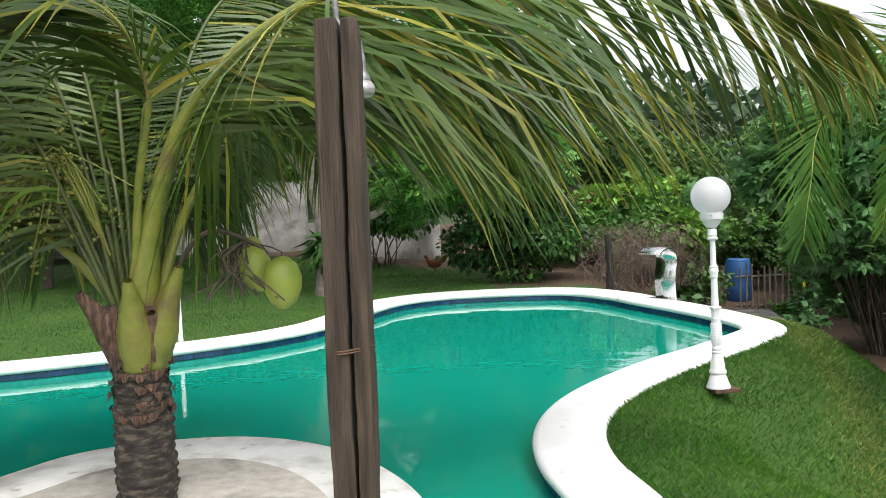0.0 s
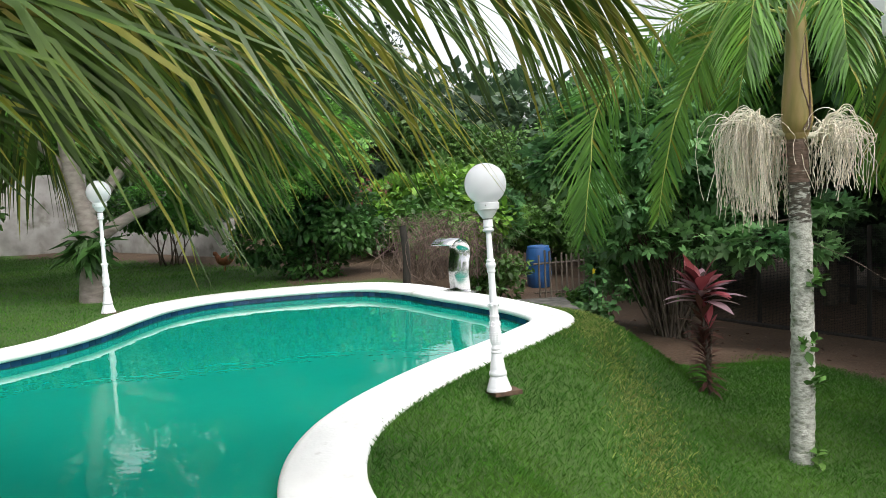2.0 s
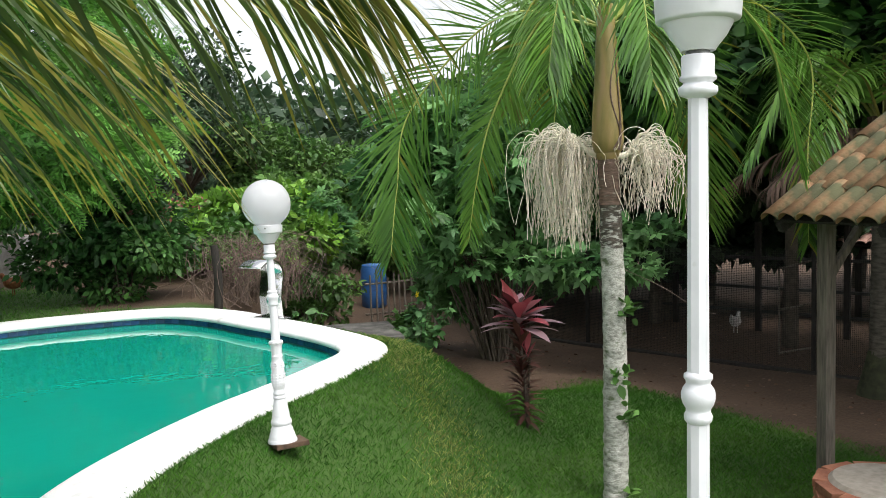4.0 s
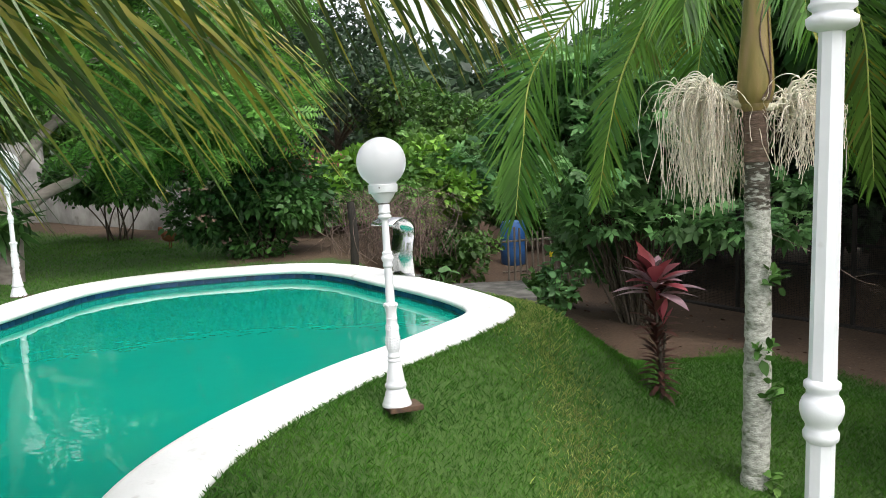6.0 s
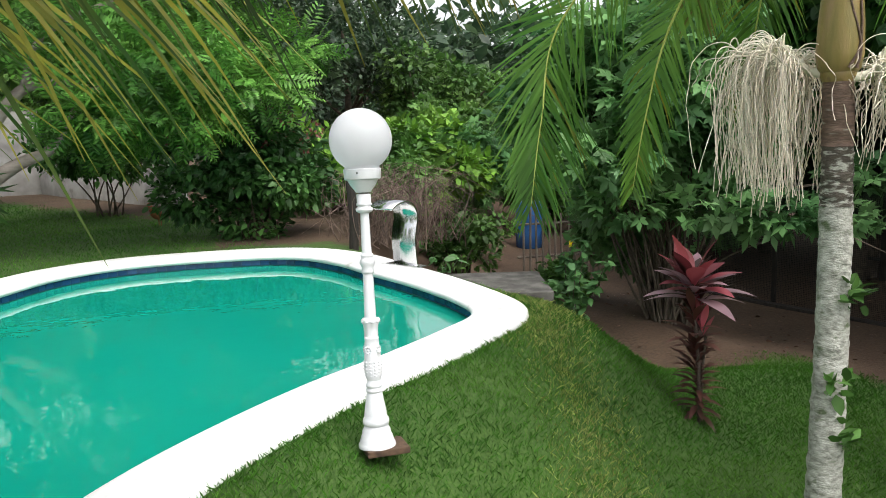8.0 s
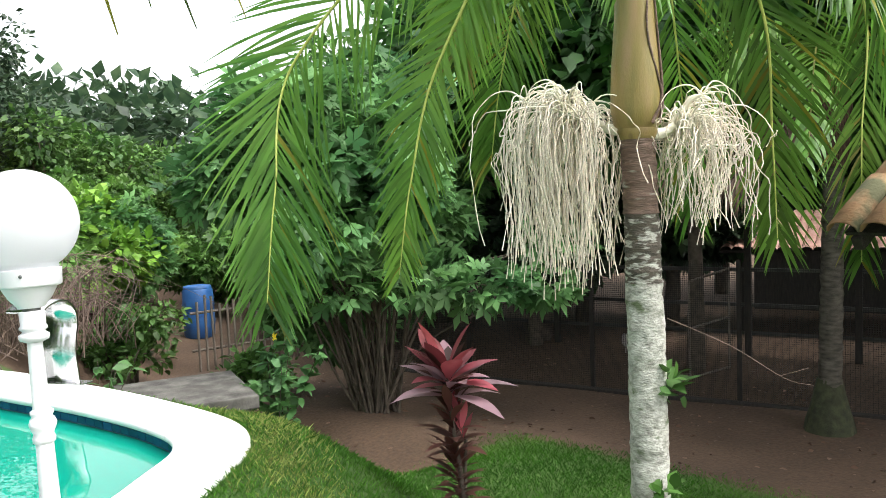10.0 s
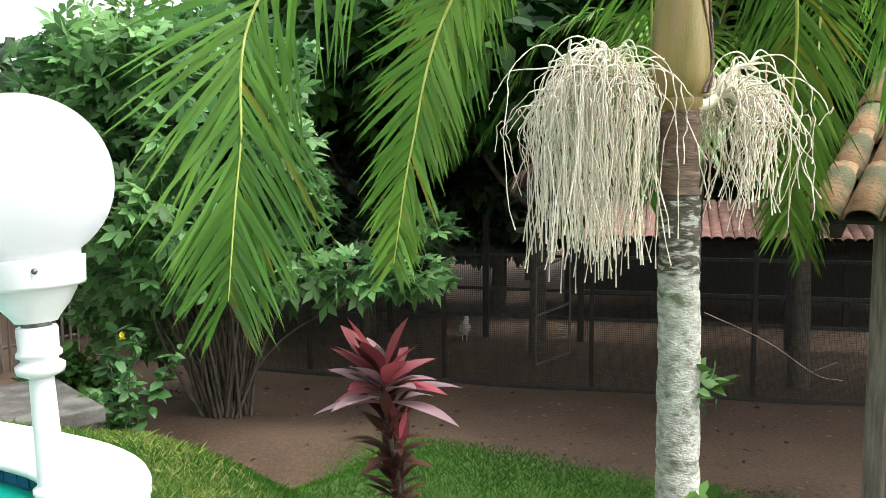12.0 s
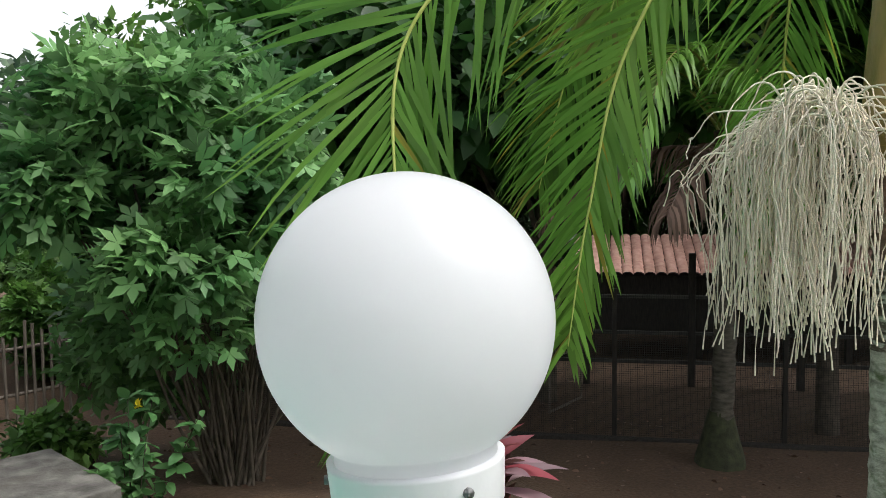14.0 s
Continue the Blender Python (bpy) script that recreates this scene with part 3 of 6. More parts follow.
rim = band("deck_rim", [(o1 * 0.01, 0.012), (o1 * 0.03, 0.02), (o1 * 0.40, 0.02), (o1 * 0.42, 0.002)], M_RIM, deck, "grey-stained white rim")
rm = rim.data
keep_rim = (EDGE[:, 0] < 0.05) & (EDGE[:, 0] > -2.75) & (EDGE[:, 1] < 4.9) & (EDGE[:, 1] > 3.0)
bmr = bmesh.new()
bmr.from_mesh(rm)
bmr.verts.ensure_lookup_table()
bmesh.ops.delete(bmr, geom=[v for v in bmr.verts if not keep_rim[v.index % N_EDGE]], context="VERTS")
bmr.to_mesh(rm)
bmr.free()
dm = bmesh.new()
cap = [dm.verts.new((-1.3 + math.cos(t) * 1.02, 3.62 + math.sin(t) * 0.86, 0.0)) for t in np.linspace(0, math.pi, 40)]
cap += [dm.verts.new((-3.6, 2.9, 0.0)), dm.verts.new((-3.6, -1.5, 0.0)), dm.verts.new((-0.05, -1.5, 0.0)), dm.verts.new((-0.05, 2.4, 0.0))]
f0 = dm.faces.new(cap)
ex = bmesh.ops.extrude_face_region(dm, geom=[f0])
bmesh.ops.translate(dm, vec=(0, 0, 0.012), verts=[v for v in ex["geom"] if isinstance(v, bmesh.types.BMVert)])
part("deck_floor", dm, M_DECK, deck, "sand-coloured washed concrete", smooth=False)


# ---------------------------------------------------------------- lamp posts
def lamp_head(lamp, h):
    """Collar, cup, bolts and globe; h is the height of the cup's rim above the base."""
    part("neck", lathe(bmesh.new(), [(0.02, h - 0.2), (0.036, h - 0.193), (0.039, h - 0.186), (0.039, h - 0.178), (0.03, h - 0.172), (0.029, h - 0.168), (0.036, h - 0.163), (0.036, h - 0.157), (0.032, h - 0.152), (0.033, h - 0.118), (0.031, h - 0.114)], 32), M_LAMPW, lamp)
    part("socket", lathe(bmesh.new(), [(0.024, h - 0.118), (0.024, h - 0.104)], 24), M_BOLT, lamp, "dull grey socket gap")
    part("cone", lathe(bmesh.new(), [(0.034, h - 0.106), (0.037, h - 0.1), (0.055, h - 0.078), (0.067, h - 0.056), (0.07, h - 0.047)], 40), M_LAMPW, lamp)
    cup = part("cup", lathe(bmesh.new(), [(0.07, h - 0.05), (0.081, h - 0.047), (0.083, h - 0.043), (0.0855, h - 0.004), (0.086, h), (0.072, h + 0.001)], 48), M_LAMPW, lamp)
    for k in range(3):
        a = radians(k * 120 - 118)
        m = Matrix.Translation((math.cos(a) * 0.0845, math.sin(a) * 0.0845, h - 0.018)) @ Matrix.Rotation(a, 4, "Z") @ Matrix.Rotation(math.pi / 2, 4, "Y")
        bm = bmesh.new()
        bmesh.ops.create_cone(bm, cap_ends=True, segments=8, radius1=0.0058, radius2=0.0045, depth=0.009, matrix=m)
        part("bolt", bm, M_BOLT, cup, "dull metal bolt")
    R = 0.142
    zc = h + 0.129
    prof = [(max(0.001, R * math.sin(t)), zc - R * math.cos(t)) for t in np.linspace(math.asin(0.079 / R), math.pi - 0.01, 40)]
    prof.insert(0, (0.079, prof[0][1] - 0.02))
    part("globe", lathe(bmesh.new(), prof, 64), M_GLOBE, lamp, "white opal globe")


def carved_relief(lamp):
    """Raised rosettes and rows of gadroons cast on the swelling part of the shaft."""
    bm = bmesh.new()
    swell = lambda z: float(np.interp(z, (0.314, 0.37, 0.43, 0.508), (0.033, 0.0405, 0.038, 0.032)))
    for k in range(4):
        a = radians(k * 90 + 45)
        c, s_ = math.cos(a), math.sin(a)
        for j in range(9):
            t = 2 * math.pi * j / 8
            z = 0.458 + (0.015 * math.sin(t) if j < 8 else 0)
            b = a + (0.015 * math.cos(t) / 0.036 if j < 8 else 0)
            bmesh.ops.create_icosphere(bm, subdivisions=1, radius=0.0062, matrix=Matrix.Translation((math.cos(b) * swell(z), math.sin(b) * swell(z), z)))
    for k in range(12):
        b = 2 * math.pi * k / 12
        for z in (0.338, 0.354, 0.37, 0.386, 0.402):
            w_ = 0.0062 if k % 3 else 0.0075
            bmesh.ops.create_icosphere(bm, subdivisions=1, radius=w_, matrix=Matrix.Translation((math.cos(b) * swell(z), math.sin(b) * swell(z), z)) @ Matrix.Diagonal((1, 1, 0.75, 1)))
    tagged(part("carved_relief", bm, M_LAMPW, lamp, "cast rosettes and beading"), kind="stuff")
    bm = bmesh.new()
    for k in range(8):
        b = 2 * math.pi * k / 8
        bmesh.ops.create_icosphere(bm, subdivisions=1, radius=0.0125, matrix=Matrix.Translation((math.cos(b) * 0.037, math.sin(b) * 0.037, 0.588)) @ Matrix.Rotation(b, 4, "Z") @ Matrix.Diagonal((0.7, 1.0, 0.8, 1)))
    tagged(part("leaf_crown", bm, M_LAMPW, lamp, "scalloped leaf rim"), kind="stuff")


def ornate_lamp(at, lean=(0, 0), turn=0, rise=0.0, label=""):
    lamp = thing("lamp_post", label, "lamp post", at, "white garden lamps")
    lamp.matrix_basis = pose(*at, lean[0], lean[1], turn)
    bm = bmesh.new()
    box(bm, (0.2, 0.18, 0.03), (0.035, 0.0, -0.012), bevel=0.006)
    part("base_plate", bm, M_RUST, lamp, "rusty brown plate", smooth=False)
    part("foot", lathe(bmesh.new(), [(0.086, 0.0), (0.087, 0.012), (0.083, 0.02), (0.079, 0.026), (0.079, 0.034), (0.074, 0.042), (0.073, 0.052), (0.067, 0.06), (0.066, 0.078), (0.058, 0.09), (0.055, 0.102)], 40), M_LAMPW, lamp)
    part("foot_ring", lathe(bmesh.new(), [(0.052, 0.1), (0.06, 0.106), (0.062, 0.118), (0.06, 0.132), (0.052, 0.14), (0.053, 0.148), (0.05, 0.152)], 40), M_LAMPW, lamp)
    part("bell", lathe(bmesh.new(), [(0.053, 0.15), (0.048, 0.185), (0.042, 0.22), (0.037, 0.25), (0.036, 0.258)], 40), M_LAMPW, lamp)
    part("bell_ring", lathe(bmesh.new(), [(0.035, 0.256), (0.04, 0.261), (0.041, 0.27), (0.035, 0.275), (0.034, 0.28), (0.039, 0.285), (0.039, 0.293), (0.033, 0.3), (0.032, 0.316)], 40), M_LAMPW, lamp)
    part("swelling", lathe(bmesh.new(), [(0.032, 0.314), (0.0385, 0.334), (0.041, 0.365), (0.04, 0.4), (0.037, 0.44), (0.0335, 0.48), (0.032, 0.503), (0.034, 0.507), (0.034, 0.514), (0.031, 0.518)], 40), M_LAMPW, lamp)
    part("collar", lathe(bmesh.new(), [(0.031, 0.516), (0.031, 0.545), (0.034, 0.57), (0.041, 0.59), (0.043, 0.597), (0.036, 0.603), (0.027, 0.604)], 24, flute=0.05, flutes=8), M_LAMPW, lamp)
    carved_relief(lamp)
    part("lower_shaft", lathe(bmesh.new(), [(0.027, 0.6), (0.0235, 0.81)], 16, flute=0.03, flutes=8), M_LAMPW, lamp)
    part("shaft_ring", lathe(bmesh.new(), [(0.023, 0.806), (0.029, 0.812), (0.03, 0.822), (0.026, 0.834), (0.032, 0.848), (0.036, 0.862), (0.032, 0.874), (0.026, 0.882), (0.03, 0.888), (0.03, 0.896), (0.022, 0.902)], 32), M_LAMPW, lamp)
    part("upper_shaft", lathe(bmesh.new(), [(0.0225, 0.9), (0.0195, 1.09 + rise)], 16, flute=0.03, flutes=8), M_LAMPW, lamp)
    lamp_head(lamp, 1.284 + rise)
    return lamp


def tall_lamp(at, lean=(0, 0), turn=0, label=""):
    lamp = thing("lamp_post", label, "lamp post", at, "white garden lamps")
    lamp.matrix_basis = pose(*at, lean[0], lean[1], turn)
    bm = bmesh.new()
    box(bm, (0.19, 0.17, 0.03), (0.02, 0.0, -0.012), bevel=0.006)
    part("base_plate", bm, M_RUST, lamp, "rusty brown plate", smooth=False)
    part("foot", lathe(bmesh.new(), [(0.086, 0.0), (0.086, 0.02), (0.078, 0.034), (0.078, 0.05), (0.066, 0.062), (0.064, 0.08), (0.05, 0.1)], 40), M_LAMPW, lamp)
    part("bell", lathe(bmesh.new(), [(0.05, 0.098), (0.042, 0.18), (0.036, 0.24), (0.044, 0.25), (0.046, 0.262), (0.036, 0.275), (0.025, 0.28)], 40), M_LAMPW, lamp)
    oct_ = lambda prof: lathe(bmesh.new(), prof, 8)
    part("lower_shaft", oct_([(0.0245, 0.275), (0.0225, 0.975)]), M_LAMPW, lamp).data.shade_flat()
    part("shaft_ring", lathe(bmesh.new(), [(0.022, 0.967), (0.028, 0.974), (0.029, 0.984), (0.025, 0.992), (0.025, 0.998), (0.031, 1.008), (0.0345, 1.020), (0.0345, 1.032), (0.031, 1.042), (0.025, 1.050), (0.025, 1.056), (0.029, 1.062), (0.029, 1.070), (0.021, 1.076)], 32), M_LAMPW, lamp)
    part("upper_shaft", oct_([(0.0222, 1.072), (0.0195, 1.66)]), M_LAMPW, lamp).data.shade_flat()
    lamp_head(lamp, 1.834)
    return lamp


ornate_lamp((1.95, 5.93, -0.05), (-3.9, 0.0), 8, label="white ornate lamp post with opal globe on poolside grass")
ornate_lamp((-1.56, 11.02, -0.03), rise=0.04, label="white ornate garden lamp post before a pale tree trunk")
tall_lamp((2.214, 2.5, -0.04), (0, 0.6), 10, label="tall white garden lamp post with plain octagonal shaft on lawn")

bollard = thing("short_white_post", "short plain white post on the pool bank", "post", (-2.93, 8.5, -0.03))
part("pole", lathe(bmesh.new(), [(0.03, 0), (0.03, 0.03), (0.024, 0.04), (0.022, 0.58), (0.02, 0.6), (0.006, 0.61)], 16), M_LAMPW, bollard)

# ---------------------------------------------------------------- steel waterfall spout
fall = thing("waterfall_spout", "curved brushed stainless steel pool waterfall spout on the coping", "waterfall", (2.66, 10.34, 0.008), turn=40)
prof = [(0.0, 0.0), (-0.012, 0.12), (-0.022, 0.24), (-0.008, 0.36), (0.018, 0.46), (0.008, 0.56), (-0.06, 0.635), (-0.15, 0.66), (-0.25, 0.645), (-0.34, 0.6)]
pc = spline(prof, 40)
bm = bmesh.new()
w = 0.31
rows = []
for i, (x, z) in enumerate(pc):
    tx, tz = pc[min(39, i + 1)] - pc[max(0, i - 1)]
    q = math.hypot(tx, tz)
    nxn, nz = -tz / q * 0.009, tx / q * 0.009
    rows.append([bm.verts.new(p) for p in ((x + nxn, -w / 2, z + nz), (x + nxn, w / 2, z + nz), (x - nxn, w / 2, z - nz), (x - nxn, -w / 2, z - nz))])
for a, b in zip(rows, rows[1:]):
    for k in range(4):
        bm.faces.new((a[k], a[(k + 1) % 4], b[(k + 1) % 4], b[k]))
bm.faces.new(rows[0][::-1])
bm.faces.new(rows[-1])
bmesh.ops.bevel(bm, geom=[e for e in bm.edges if abs(e.verts[0].co.y - e.verts[1].co.y) < 0.001 and e.calc_face_angle(0) > 1.2], offset=0.004, segments=2, affect="EDGES")
part("blade", bm, M_STEEL, fall, smooth=True)
bm = box(bmesh.new(), (0.13, 0.44, 0.012), (0.0, 0, 0.006), bevel=0.003)
part("flange", bm, M_STEEL, fall, smooth=False)

# ---------------------------------------------------------------- wooden post with a wall lamp
post = thing("wooden_post", "weathered split brown timber post bound with wire", "post", (-0.155, 1.85, 0.012))
for sx, wd in ((-0.0285, 0.054), (0.0265, 0.038)):
    bm = bmesh.new()
    box(bm, (wd, 0.1, 1.87), (sx, 0, 0.905), bevel=0.006)
    bmesh.ops.subdivide_edges(bm, edges=[e for e in bm.edges if abs(e.verts[0].co.z - e.verts[1].co.z) > 0.5], cuts=40)
    for v in bm.verts:
        k = noise.noise(Vector((sx * 9, v.co.y * 5, v.co.z * 3.2)))
        v.co.x += 0.006 * k + 0.003 * noise.noise(Vector((v.co.x * 30, 3, v.co.z * 14)))
        v.co.y += 0.004 * noise.noise(Vector((v.co.x * 20, 7, v.co.z * 9)))
    part("timber_half", bm, M_WOOD, post)
wire = [(-0.059 + 0.109 * (0.5 - 0.5 * math.cos(t)), 0.056 * math.sin(t) * -1, 1.08 + 0.004 * math.sin(2 * t)) for t in np.linspace(0, 2 * math.pi, 40)]
tubes("wire_binding", [([(x, -y, z) for x, y, z in wire], 0.0022), ([(x, -y, z + 0.006) for x, y, z in wire], 0.0022)], M_RUST, post, "thin rusty wire", 6)
wl_lamp = thing("bulkhead_lamp", "small glass and metal lamp hung from a conduit on the post", "lamp", (-0.118, 1.94, 1.735))
tubes("conduit", [(spline([(-0.058, 0, 0.6), (-0.058, 0, 0.2), (-0.05, 0, 0.13), (-0.012, 0, 0.1), (0, 0, 0.06)], 20), 0.0075)], M_BOLT, wl_lamp, "thin grey conduit")
part("lamp_cap", lathe(bmesh.new(), [(0.006, 0.06), (0.01, 0.05), (0.011, 0.02), (0.014, 0.012), (0.022, -0.002), (0.022, -0.008)], 20), M_BOLT, wl_lamp, "dull metal cap")
part("glass", lathe(bmesh.new(), [(0.012, -0.004), (0.022, -0.008), (0.03, -0.02), (0.031, -0.034), (0.024, -0.045), (0.01, -0.048)], 24), M_GLASSBULB, wl_lamp, "clear glass bowl")


# ---------------------------------------------------------------- coconut palm beside the deck
rng = np.random.default_rng(5)
palm = thing("coconut_palm", "dwarf coconut palm with dark ringed trunk and drooping green fronds", "palm tree", (-1.45, 3.78, 0.012))
bm = bmesh.new()
zs = np.linspace(0, 0.86, 60)
lathe(bm, [(0.134 + 0.006 * (k % 3 == 0) - 0.003 * (k % 3 == 1) + 0.008 * math.sin(z * 7), z) for k, z in enumerate(zs)], 28)
for v in bm.verts:
    k = 0.014 * noise.noise(Vector((v.co.x * 9, v.co.y * 9, v.co.z * 22)))
    r = math.hypot(v.co.x, v.co.y) or 1
    v.co.x += v.co.x / r * k
    v.co.y += v.co.y / r * k
part("trunk", bm, M_TRUNK_A, palm, "dark ringed scarred trunk")
# ragged sheath scales round the upper trunk
vs = []
for k in range(110):
    a, z = rng.uniform(0, 6.283), rng.uniform(0.45, 0.9)
    r = 0.143 + 0.008 * rng.random()
    c, s = math.cos(a), math.sin(a)
    h, wd = rng.uniform(0.02, 0.05), rng.uniform(0.02, 0.05)
    out = rng.uniform(-0.006, 0.012)
    vs.append(([(r * c - s * wd, r * s + c * wd, z), (r * c + s * wd, r * s - c * wd, z), ((r + out) * c + s * wd * 0.3, (r + out) * s - c * wd * 0.3, z - h), ((r + out) * c - s * wd * 0.4, (r + out) * s + c * wd * 0.4, z - h * 0.8)], [(0, 1, 2, 3)]))
v, f = join_arrays([(np.array(a), np.array(b)) for a, b in vs])
mesh_part("ragged_bark", np_mesh("ragged_bark", v, f), M_SHEATH, palm, "ragged brown sheath scraps")
for k in range(9):
    a = k * 2.4 + 0.6
    c, s = math.cos(a), math.sin(a)
    l = rng.uniform(0.0, 0.14)
    tubes("leaf_base", [([(c * 0.08, s * 0.08, 0.72), (c * 0.15, s * 0.15, 0.95), (c * (0.18 + 0.1 * l), s * (0.18 + 0.1 * l), 0.85 + l)], np.array((0.075, 0.055, 0.022)))], M_SHEATH if k % 3 else M_PETIOLE, palm)
for az, l, r, m_ in ((-20, 0.3, 0.085, M_PETIOLE), (-140, 0.2, 0.07, M_SHEATH), (-75, 0.26, 0.085, M_PETIOLE)):
    c, s = math.cos(radians(az)), math.sin(radians(az))
    tubes("leaf_sheath", [(spline([(c * 0.07, s * 0.07, 0.68), (c * 0.13, s * 0.13, 0.84), (c * 0.19, s * 0.19, 0.84 + l * 0.5), (c * 0.26, s * 0.26, 0.84 + l)], 12), np.interp(np.linspace(0, 1, 12), (0, 0.35, 1), (r * 0.9, r, 0.02)))], m_, palm, "fibrous leaf base", 12)
# the long frond that arches over the pool, and the rest of the crown
frond(palm, [(0.02, -0.06, 0.82), (0.16, -0.1, 1.45), (0.38, -0.16, 1.88), (0.75, -0.2, 2.2), (1.3, -0.18, 2.42), (2.0, -0.08, 2.5), (2.7, 0.06, 2.42), (3.15, 0.16, 2.32), (3.45, 0.22, 2.24)], 1.9, M_FROND_A, rng, 0.025, 140, 0.2, 0.27,
      rachis=0.056, rmat=M_PETIOLE, yellow=M_FROND_Y, yshare=0.1, base_flare=1.9, single=160, lay=50, lift=-0.85, tip=0.36, start=0.42, front=0.85, kink=1.0, gap=0.05, dry=0.2)
frond(palm, [(0.36, -0.17, 1.84), (0.53, -0.19, 2.03), (0.75, -0.21, 2.19), (1.05, -0.21, 2.33)], 1.25, M_FROND_A, rng, 0.021, 34, 0.0, 0.4, name="leaflet_fringe",
      rachis=0.012, rmat=M_PETIOLE, yellow=M_FROND_Y, yshare=0.12, lay=175, lift=-0.5, kink=0.8, tip=0.8)
frond(palm, [(0.06, -0.02, 0.85), (0.22, 0.2, 1.45), (0.55, 0.44, 1.95), (1.1, 0.58, 2.26), (1.7, 0.66, 2.3), (2.2, 0.72, 2.2), (2.5, 0.78, 2.1)], 1.6, M_FROND_A, rng, 0.029, 36, 0.28, 0.36,
      rachis=0.034, rmat=M_PETIOLE, yellow=M_FROND_Y, yshare=0.5, base_flare=1.9, single=64, lay=44, lift=-0.85, tip=0.55, gap=0.12, kink=0.9)
frond(palm, [(0.05, 0, 0.85), (0.15, 0.05, 1.5), (0.4, 0.12, 1.98), (0.8, 0.15, 2.22), (1.25, 0.18, 2.22), (1.65, 0.2, 2.05), (1.9, 0.2, 1.85)], 1.5, M_FROND_A, rng, 0.024, 85, 0.28, 0.5,
      rachis=0.036, rmat=M_PETIOLE, yellow=M_FROND_Y, yshare=0.16, base_flare=1.8, lay=46, lift=-1.05, tip=0.3, kink=0.6)
frond(palm, [(0.0, -0.06, 0.85), (0.1, -0.15, 1.5), (0.2, -0.25, 1.95), (0.1, -0.42, 2.25), (-0.25, -0.6, 2.32), (-0.8, -0.75, 2.1), (-1.2, -0.85, 1.8)], 1.25, M_FROND_A, rng, 0.019, 105, 0.3, 0.6,
      rachis=0.026, rmat=M_PETIOLE, yellow=M_FROND_Y, yshare=0.15, base_flare=1.8, lay=46, lift=-0.75, kink=0.7)
frond(palm, [(-0.03, 0.0, 0.85), (-0.3, 0.1, 1.15), (-0.75, 0.15, 1.5), (-1.3, 0.2, 1.85), (-1.9, 0.25, 1.95), (-2.4, 0.3, 1.8)], 1.1, M_FROND_A, rng, 0.021, 90, 0.3, 0.7,
      rachis=0.045, rmat=M_PETIOLE, yellow=M_FROND_Y, yshare=0.08, base_flare=1.6, lay=52, lift=-0.5, kink=0.7)
for az, rise, reach, end in ((118, 1.7, 1.5, 1.9), (150, 1.9, 1.4, 2.0), (188, 1.8, 1.5, 1.9), (128, 1.05, 1.3, 1.1), (98, 1.15, 1.0, 1.2)):
    c, s = math.cos(radians(az)), math.sin(radians(az))
    frond(palm, [(0.06 * c, 0.06 * s, 0.85), (0.22 * reach * c, 0.22 * reach * s, 0.9 + rise * 0.65), (0.6 * reach * c, 0.6 * reach * s, 0.95 + rise), (reach * c, reach * s, 0.85 + end * 0.8), (1.2 * reach * c, 1.2 * reach * s, 0.6 + end * 0.6)],
          1.05, M_FROND_A, rng, 0.019, 110, 0.16, 0.85, rachis=0.017, lift=-0.5, rmat=M_RACHIS_DARK, yellow=M_FROND_Y, yshare=0.06, base_flare=2.0, kink=0.6)
for az, rise, reach, end in ((95, 1.3, 1.5, 1.6), (140, 1.5, 1.9, 1.3), (178, 1.2, 1.9, 0.9), (205, 1.5, 1.7, 1.1), (160, 1.0, 1.6, 0.7), (60, 1.75, 1.3, 2.2)):
    c, s = math.cos(radians(az)), math.sin(radians(az))
    frond(palm, [(0.06 * c, 0.06 * s, 0.85), (0.28 * reach * c, 0.28 * reach * s, 0.85 + rise * 0.7), (0.62 * reach * c, 0.62 * reach * s, 0.85 + rise), (reach * c, reach * s, 0.85 + end * 0.75), (1.25 * reach * c, 1.25 * reach * s, 0.5 + end * 0.55)],
          1.15, M_FROND_A, rng, 0.02, 120, 0.13, 0.95, rachis=0.017, lift=-0.6, rmat=M_RACHIS_DARK, yellow=M_FROND_Y, yshare=0.1, base_flare=2.0)
for k, (x, y, z, s) in enumerate(((0.55, 0.1, 1.1, 0.92), (0.7, 0.0, 1.04, 1.03), (0.48, 0.28, 1.16, 0.76))):
    bm = lathe(bmesh.new(), [(0.004, 0.125), (0.03, 0.12), (0.07, 0.085), (0.088, 0.03), (0.085, -0.03), (0.06, -0.085), (0.02, -0.118), (0.003, -0.122)], 24, flute=0.03, flutes=3)
    bmesh.ops.scale(bm, vec=(s, s, s), verts=bm.verts)
    bmesh.ops.rotate(bm, matrix=Matrix.Rotation(0.25 * (k - 1), 3, "Y"), verts=bm.verts)
    bmesh.ops.translate(bm, vec=(x, y, z), verts=bm.verts)
    part("coconut", bm, M_COCO, palm, "green husked coconut")
tubes("fruit_stalk", [(spline([(0.08, 0.02, 0.95), (0.3, 0.1, 1.28), (0.55, 0.12, 1.22), (0.62, 0.1, 1.12)], 20), 0.012)] +
      [(spline([(0.5, 0.12, 1.24), (0.5 + rng.normal(0, 0.1), 0.1 + rng.normal(0, 0.1), 1.16), (0.5 + rng.normal(0, 0.14), 0.1 + rng.normal(0, 0.14), 0.98)], 8), 0.004) for _ in range(26)], M_STEM, palm, "dry branched fruit stalk", 5)

